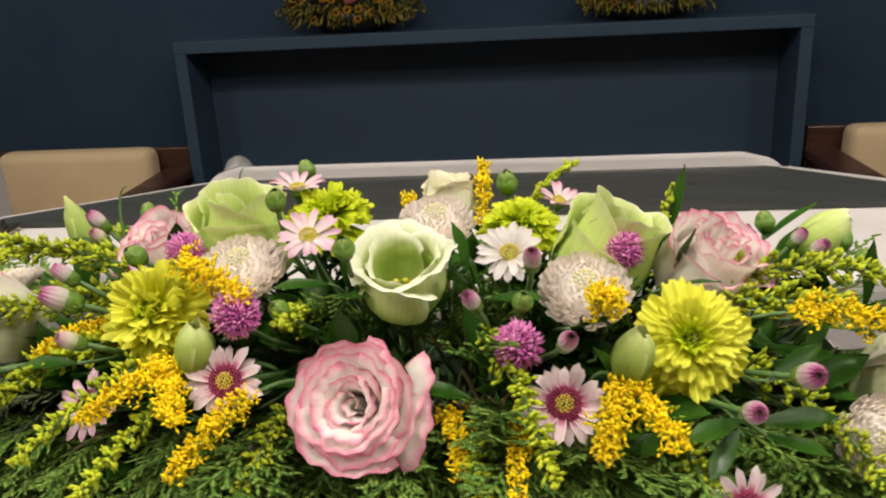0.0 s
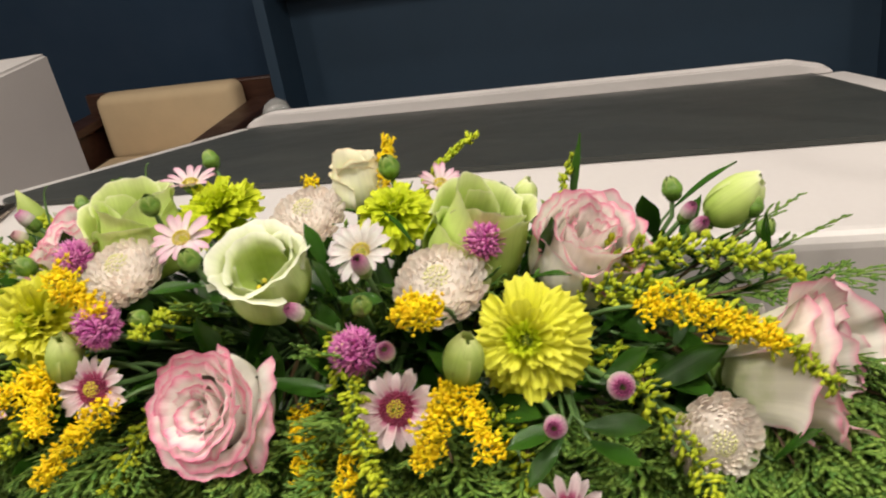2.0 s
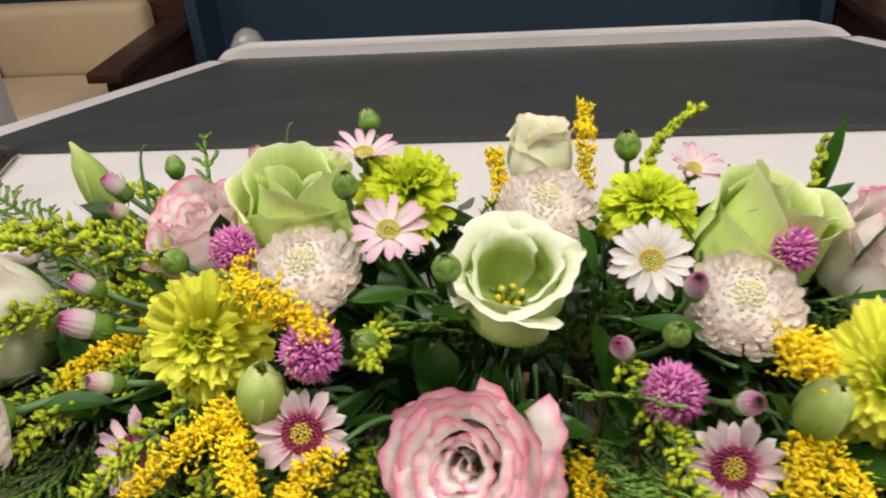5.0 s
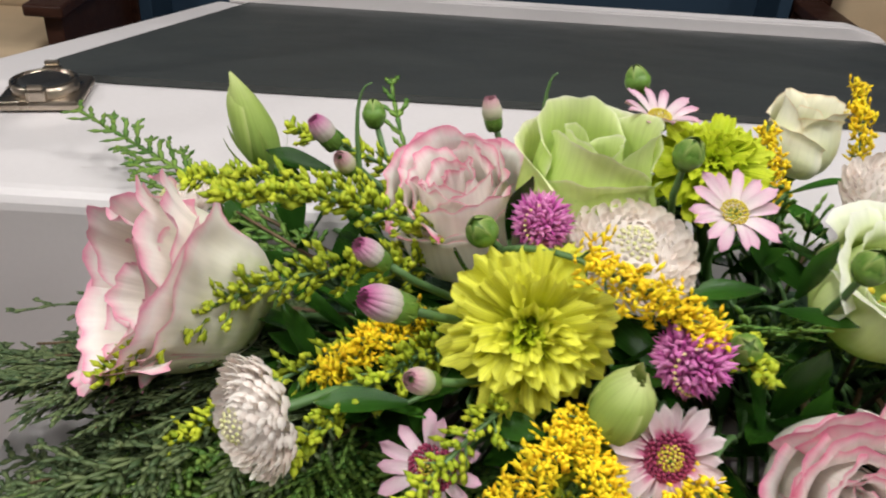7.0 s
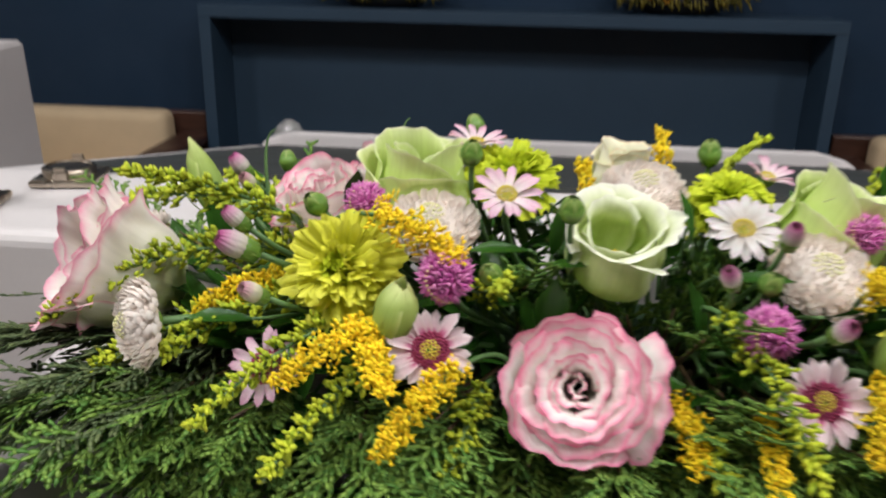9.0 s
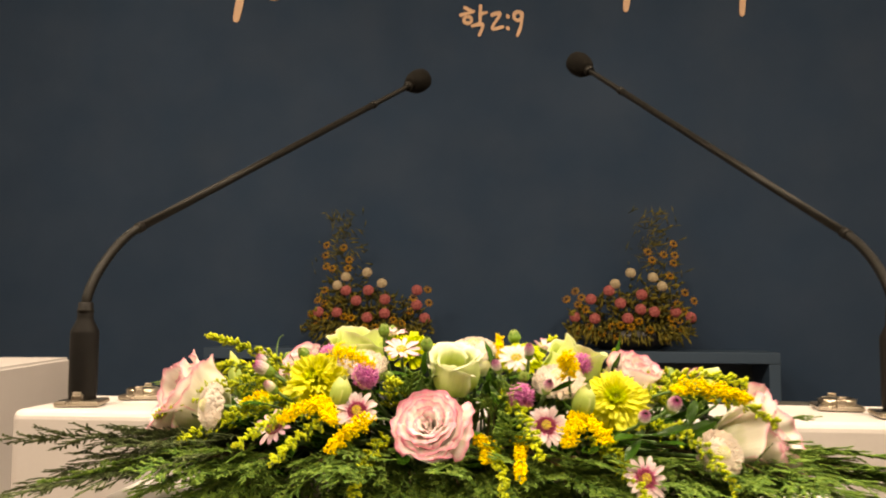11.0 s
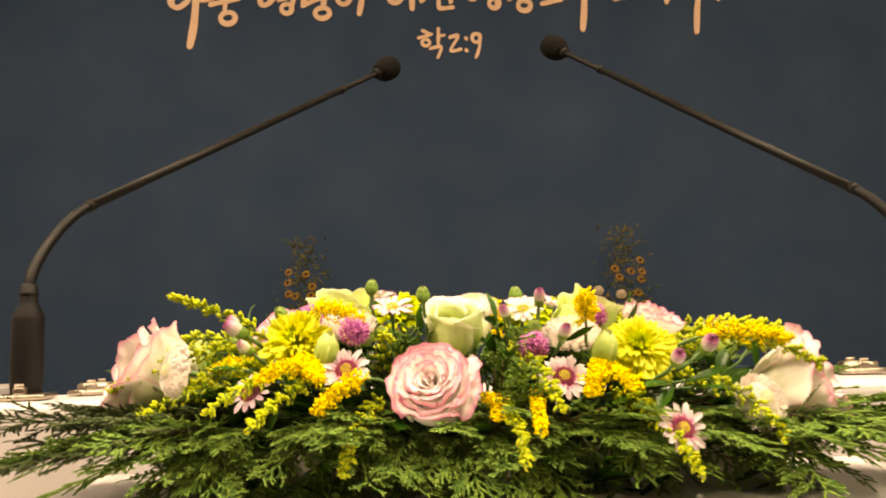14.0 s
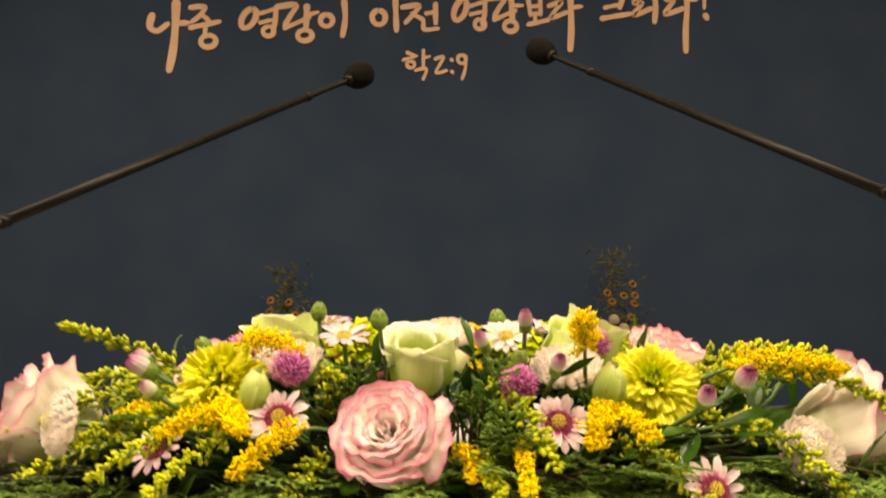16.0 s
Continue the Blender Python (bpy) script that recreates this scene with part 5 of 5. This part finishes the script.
# ---- goldenrod ----
YL, GLB = "goldenrod sprig in full orange-yellow flower", "goldenrod sprig in lime-yellow bud"


def rod(tip, foot, bend=(0, 0, 0.0), reach=0.012, yellow=True, seed=0, n=26):
    goldenrod(foot, tip, bend, reach, ROD_Y if yellow else ROD_G, YL if yellow else GLB, seed, n)


rod((-0.122, 0.266, 1.194), (-0.080, 0.325, 1.200), (0, 0, 0.016), 0.007, True, 1, 26)
rod((-0.158, 0.276, 1.212), (-0.105, 0.330, 1.205), (0, 0, 0.016), 0.0085, True, 2, 22)
rod((-0.122, 0.276, 1.212), (-0.145, 0.335, 1.205), (0, -0.01, 0.014), 0.0075, True, 13, 22)
rod((0.040, 0.272, 1.200), (0.054, 0.330, 1.200), (0, -0.01, 0.018), 0.009, True, 3, 26)
rod((0.066, 0.274, 1.202), (0.040, 0.330, 1.200), (0, -0.01, 0.016), 0.0085, True, 4, 18)
rod((0.040, 0.284, 1.258), (0.046, 0.335, 1.220), (0, -0.01, 0.004), 0.010, True, 5, 24)
rod((-0.100, 0.310, 1.247), (-0.160, 0.352, 1.240), (0, -0.01, 0.016), 0.008, True, 6, 24)
rod((0.168, 0.301, 1.228), (0.085, 0.345, 1.205), (0, 0, 0.018), 0.009, True, 7, 30)
rod((0.007, 0.254, 1.180), (0.010, 0.330, 1.185), (0, 0, 0.020), 0.0042, True, 8, 16)
rod((-0.012, 0.280, 1.187), (-0.028, 0.335, 1.186), (0, 0, 0.010), 0.008, True, 9, 18)
rod((-0.008, 0.460, 1.268), (-0.010, 0.410, 1.195), (0, 0, 0), 0.0065, True, 10, 14)
rod((-0.049, 0.438, 1.256), (-0.040, 0.405, 1.195), (0, 0, 0), 0.0065, True, 11, 12)
rod((-0.202, 0.324, 1.216), (-0.155, 0.370, 1.200), (0, 0, 0.014), 0.011, True, 12, 22)
rod((0.042, 0.454, 1.267), (0.000, 0.400, 1.190), (-0.020, 0, 0.006), 0.0045, False, 20, 22)
rod((-0.271, 0.328, 1.206), (-0.150, 0.385, 1.200), (0, 0, 0.034), 0.012, False, 21, 42)
rod((-0.232, 0.332, 1.270), (-0.150, 0.390, 1.200), (-0.01, 0, 0.012), 0.008, False, 22, 30)
rod((-0.262, 0.398, 1.238), (-0.150, 0.390, 1.200), (0, 0, 0.020), 0.011, False, 23, 36)
rod((-0.250, 0.320, 1.188), (-0.150, 0.370, 1.190), (0, 0, 0.020), 0.011, False, 24, 30)
rod((-0.210, 0.298, 1.208), (-0.150, 0.360, 1.200), (0, 0, 0.016), 0.010, False, 36, 26)
rod((-0.160, 0.260, 1.186), (-0.100, 0.340, 1.200), (0, 0, 0.020), 0.009, False, 25, 30)
rod((-0.190, 0.274, 1.194), (-0.120, 0.350, 1.200), (0, 0, 0.020), 0.009, False, 27, 28)
rod((-0.106, 0.260, 1.158), (-0.085, 0.330, 1.190), (0, -0.012, 0.020), 0.006, False, 26, 28)
rod((0.022, 0.268, 1.190), (-0.010, 0.340, 1.220), (0, -0.01, 0.020), 0.008, False, 28, 28)
rod((-0.086, 0.306, 1.238), (-0.090, 0.370, 1.190), (0, 0, 0.015), 0.010, False, 29, 20)
rod((0.186, 0.300, 1.212), (0.070, 0.375, 1.195), (0, 0, 0.035), 0.012, False, 30, 42)
rod((0.182, 0.345, 1.234), (0.070, 0.380, 1.195), (0, 0, 0.025), 0.012, False, 31, 38)
rod((0.150, 0.268, 1.172), (0.090, 0.360, 1.190), (0, -0.01, 0.030), 0.010, False, 32, 30)
rod((0.096, 0.254, 1.154), (0.050, 0.330, 1.190), (0, -0.012, 0.024), 0.007, False, 33, 34)
rod((-0.002, 0.240, 1.164), (-0.012, 0.310, 1.185), (0, -0.01, 0.016), 0.005, False, 37, 22)
rod((0.092, 0.440, 1.258), (0.070, 0.400, 1.190), (0, 0, 0), 0.004, False, 34, 9)
rod((-0.235, 0.452, 1.236), (-0.140, 0.400, 1.190), (0, 0, 0.015), 0.010, False, 35, 22)

# ---- conifer sprays ----
CL, CD = "flat sprig of bright green conifer foliage", "drooping sprig of olive-green conifer foliage"
rnd = random.Random(11)
for i in range(63):
    tier = i // 21
    x = -0.215 + 0.375 * (i % 21) / 20 + rnd.uniform(-0.01, 0.01)
    d = Vector(((x + 0.03) * 1.7 + rnd.uniform(-0.45, 0.45), -0.8 + rnd.uniform(-0.1, 0.2), (-0.60, -0.36, -0.05)[tier] + rnd.uniform(-0.08, 0.08)))
    conifer((x, (0.372, 0.36, 0.36)[tier], (1.184, 1.190, 1.184)[tier]), d, (rnd.uniform(0.090, 0.108) if tier == 0 else rnd.uniform(0.085, 0.112)) * (0.8 if abs(x - 0.09) < 0.03 else 1.0), CONIFER, CL, 100 + i, rnd.uniform(-0.35, 0.35), 1.15)
for i, (x, y, dx, dy, dz, ln) in enumerate([
        (-0.16, 0.36, -1.0, -0.30, -0.16, 0.23), (-0.16, 0.375, -1.0, -0.08, -0.05, 0.23), (-0.17, 0.36, -0.8, -0.7, -0.22, 0.15), (-0.17, 0.375, -1.0, -0.34, -0.12, 0.17), (-0.17, 0.37, -0.9, -0.55, -0.05, 0.14),
        (-0.18, 0.385, -1.0, 0.02, 0.06, 0.13), (0.10, 0.36, 1.0, -0.45, -0.20, 0.18), (0.10, 0.375, 1.0, -0.20, -0.04, 0.17), (0.11, 0.36, 0.8, -0.7, -0.20, 0.15), (0.11, 0.38, 1.0, -0.20, -0.15, 0.25),
        (0.12, 0.37, 0.9, -0.55, -0.08, 0.14), (0.12, 0.39, 0.9, 0.1, 0.16, 0.12),
        (-0.18, 0.38, -1.0, -0.02, -0.10, 0.22), (-0.20, 0.36, -0.9, -0.45, -0.22, 0.15),
        (0.13, 0.37, 1.0, -0.20, -0.03, 0.17), (0.14, 0.36, 1.0, -0.35, -0.12, 0.18), (0.14, 0.37, 0.95, -0.10, -0.10, 0.20), (0.13, 0.36, 0.9, -0.5, -0.22, 0.16)]):
    olive = dx < 0 and i not in (2, 13)
    conifer((x, y, 1.192), (dx, dy, dz), ln, CONIFER_D if olive else CONIFER, CD if olive else CL, 200 + i, rnd.uniform(-0.45, 0.1) if dx < 0 else rnd.uniform(-0.1, 0.45), 0.8 if ln > 0.16 else 0.9)
for i, (x, y, z, dx, dy, dz, ln) in enumerate([
        (-0.20, 0.42, 1.19, -0.85, 0.42, 0.18, 0.16), (-0.19, 0.40, 1.19, -0.75, 0.25, 0.3, 0.11), (-0.16, 0.42, 1.19, -0.5, 0.5, 0.6, 0.09), (0.12, 0.40, 1.19, 0.8, 0.3, 0.45, 0.10),
        (0.13, 0.41, 1.19, 0.9, 0.2, 0.25, 0.10), (-0.012, 0.345, 1.195, 0.05, -0.62, 0.55, 0.068), (0.004, 0.345, 1.185, -0.1, -0.8, 0.3, 0.075), (-0.085, 0.37, 1.205, 0.25, -0.7, 0.55, 0.06),
        (0.03, 0.33, 1.18, 0.3, -0.8, 0.2, 0.08), (-0.03, 0.335, 1.18, 0.35, -0.8, 0.28, 0.075), (0.015, 0.33, 1.18, -0.2, -0.8, 0.12, 0.08),
        (0.0, 0.335, 1.18, 0.1, -0.75, 0.42, 0.075), (0.07, 0.33, 1.18, 0.1, -0.8, 0.15, 0.075), (-0.09, 0.335, 1.18, -0.2, -0.8, 0.2, 0.075), (-0.018, 0.365, 1.18, 0.1, -0.35, 1.0, 0.062), (0.0, 0.365, 1.18, 0.0, -0.3, 1.0, 0.060),
        (0.015, 0.37, 1.18, 0.15, -0.35, 1.0, 0.060), (-0.075, 0.36, 1.18, -0.1, -0.35, 1.0, 0.058), (0.07, 0.365, 1.18, 0.2, -0.3, 1.0, 0.052)]):
    conifer((x, y, z), (dx, dy, dz), ln, CONIFER, CL, 300 + i, 0.3, 0.45 if i < 5 else 1.0)

for i in range(30):
    back = i < 14
    x = -0.20 + 0.34 * (i % 15) / 14 + rnd.uniform(-0.01, 0.01)
    conifer((x * 0.9, 0.425 if back else 0.375, 1.18), (x * 2.0 + rnd.uniform(-0.3, 0.3), -0.15 if back else rnd.uniform(-0.7, -0.3), 1.0), rnd.uniform(0.050, 0.064) - 0.5 * x * x, CONIFER, CL, 400 + i, rnd.uniform(-0.3, 0.3))

# ---- broad leaves ----
LL = "sprig of glossy dark green pointed leaves"
leaf_sprig((0.06, 0.41, 1.185), [((0.088, 0.430, 1.225), (0.2, 0.1, 0.95), 0.045)], LL, 1, None, 0.16)
leaf_sprig((0.12, 0.41, 1.185), [((0.138, 0.440, 1.222), (0.8, 0.2, 0.65), 0.040), ((0.176, 0.392, 1.205), (0.15, 0, 1.0), 0.036)], LL, 2, None, 0.26)


def grass_blade(foot, top, hook):
    """A thin blade that hooks over at its tip."""
    ob = thing("grass_blade", "thin green grass blade with a hooked tip", "grass blade", Matrix.Translation(foot), "grass blades in the arrangement")
    t = Vector(top) - Vector(foot)
    part("blade", tube(bmesh.new(), bezier((0, 0, 0), t * 0.5, t - Vector((hook * 0.3, 0, 0)), t + Vector((hook, 0, 0.002)), 14), 0.0019, 0.0003, 5), STEM, ob)


grass_blade((-0.195, 0.410, 1.185), (-0.207, 0.425, 1.266), 0.008)
grass_blade((-0.130, 0.410, 1.185), (-0.139, 0.425, 1.274), 0.006)
rnd = random.Random(23)
for i in range(84):
    a = rnd.uniform(0, 6.2832)
    k = math.sqrt(rnd.random())
    cx, cy = -0.03 + math.cos(a) * 0.20 * k, 0.355 + math.sin(a) * 0.075 * k
    cz = 1.238 - 0.9 * (cx + 0.03) ** 2 - 2.2 * max(0, 0.35 - cy) - 0.006
    f = Vector((cx * 0.7 - 0.01, 0.385, 1.178))
    lv = []
    for j in range(3):
        b = a + rnd.uniform(-1.6, 1.6)
        lv.append(((cx + rnd.uniform(-0.015, 0.015), cy + rnd.uniform(-0.012, 0.012), cz + rnd.uniform(-0.030, 0.0)),
                   (math.cos(b), math.sin(b) - 0.5, rnd.uniform(-0.1, 0.6)), rnd.uniform(0.022, 0.036)))
    leaf_sprig(f, lv, LL, 10 + i)
# leaves that show singly
for i, (p, d, ln) in enumerate([
        ((0.092, 0.290, 1.205), (-0.8, -0.5, 0.05), 0.034), ((0.098, 0.288, 1.206), (0.9, -0.3, 0.15), 0.036), ((0.100, 0.284, 1.202), (0.75, -0.6, 0.0), 0.030), ((0.090, 0.286, 1.203), (-0.5, -0.6, -0.4), 0.030),
        ((0.104, 0.300, 1.216), (0.8, 0.1, 0.5), 0.032), ((0.165, 0.300, 1.180), (0.5, -0.3, 0.7), 0.036), ((-0.178, 0.312, 1.220), (-1.0, -0.1, 0.1), 0.034), ((-0.160, 0.318, 1.212), (0.9, -0.5, 0.1), 0.032),
        ((-0.150, 0.306, 1.212), (0.9, -0.4, -0.1), 0.030), ((-0.075, 0.348, 1.240), (-0.9, -0.3, 0.15), 0.032), ((-0.066, 0.344, 1.240), (0.2, -0.3, 0.9), 0.030), ((-0.070, 0.344, 1.236), (0.7, -0.6, 0.2), 0.030),
        ((-0.150, 0.365, 1.242), (0.1, -0.1, 1.0), 0.034), ((-0.160, 0.350, 1.236), (-0.4, -0.6, 0.6), 0.036), ((0.080, 0.368, 1.232), (0.25, -0.35, 0.9), 0.038), ((0.072, 0.350, 1.234), (0.8, -0.4, 0.4), 0.034),
        ((-0.005, 0.335, 1.238), (-0.4, -0.2, 0.85), 0.030), ((-0.002, 0.330, 1.240), (0.9, -0.4, 0.1), 0.032), ((-0.012, 0.345, 1.246), (-0.2, 0.1, 0.95), 0.030), ((0.030, 0.315, 1.232), (0.9, -0.4, 0.3), 0.028),
        ((0.026, 0.360, 1.248), (-0.6, 0.1, 0.75), 0.028), ((-0.052, 0.400, 1.246), (0.8, -0.2, 0.5), 0.030), ((-0.215, 0.430, 1.230), (-0.95, -0.1, 0.2), 0.034), ((-0.205, 0.440, 1.226), (-0.6, 0.4, 0.6), 0.030),
        ((0.070, 0.300, 1.196), (-0.6, -0.7, 0.0), 0.032), ((0.130, 0.410, 1.216), (0.9, -0.3, 0.2), 0.034), ((-0.120, 0.330, 1.222), (0.5, -0.7, 0.3), 0.028)]):
    leaf_sprig((p[0] * 0.8 - 0.006, 0.405, 1.178), [(p, d, ln * 0.76)], "glossy dark green pointed leaf on a stalk", 200 + i)
# leaves deep among the stems
for i in range(70):
    back = i < 36
    x = -0.235 + 0.41 * (i % 36) / 35 + rnd.uniform(-0.01, 0.01) if back else rnd.uniform(-0.21, 0.15)
    y = rnd.uniform(0.395, 0.430) if back else rnd.uniform(0.315, 0.37)
    top = 1.238 - 1.0 * (x + 0.03) ** 2
    lv = []
    for j in range(3):
        z = rnd.uniform(1.195, top) if back else rnd.uniform(1.165, 1.205)
        lv.append(((x + rnd.uniform(-0.012, 0.012), y + rnd.uniform(-0.01, 0.01), z), (rnd.uniform(-1, 1), rnd.uniform(-0.9, 0.5), rnd.uniform(-0.2, 0.9)), rnd.uniform(0.026, 0.038)))
    leaf_sprig((x * 0.85, 0.405, 1.178), lv, LL, 300 + i)
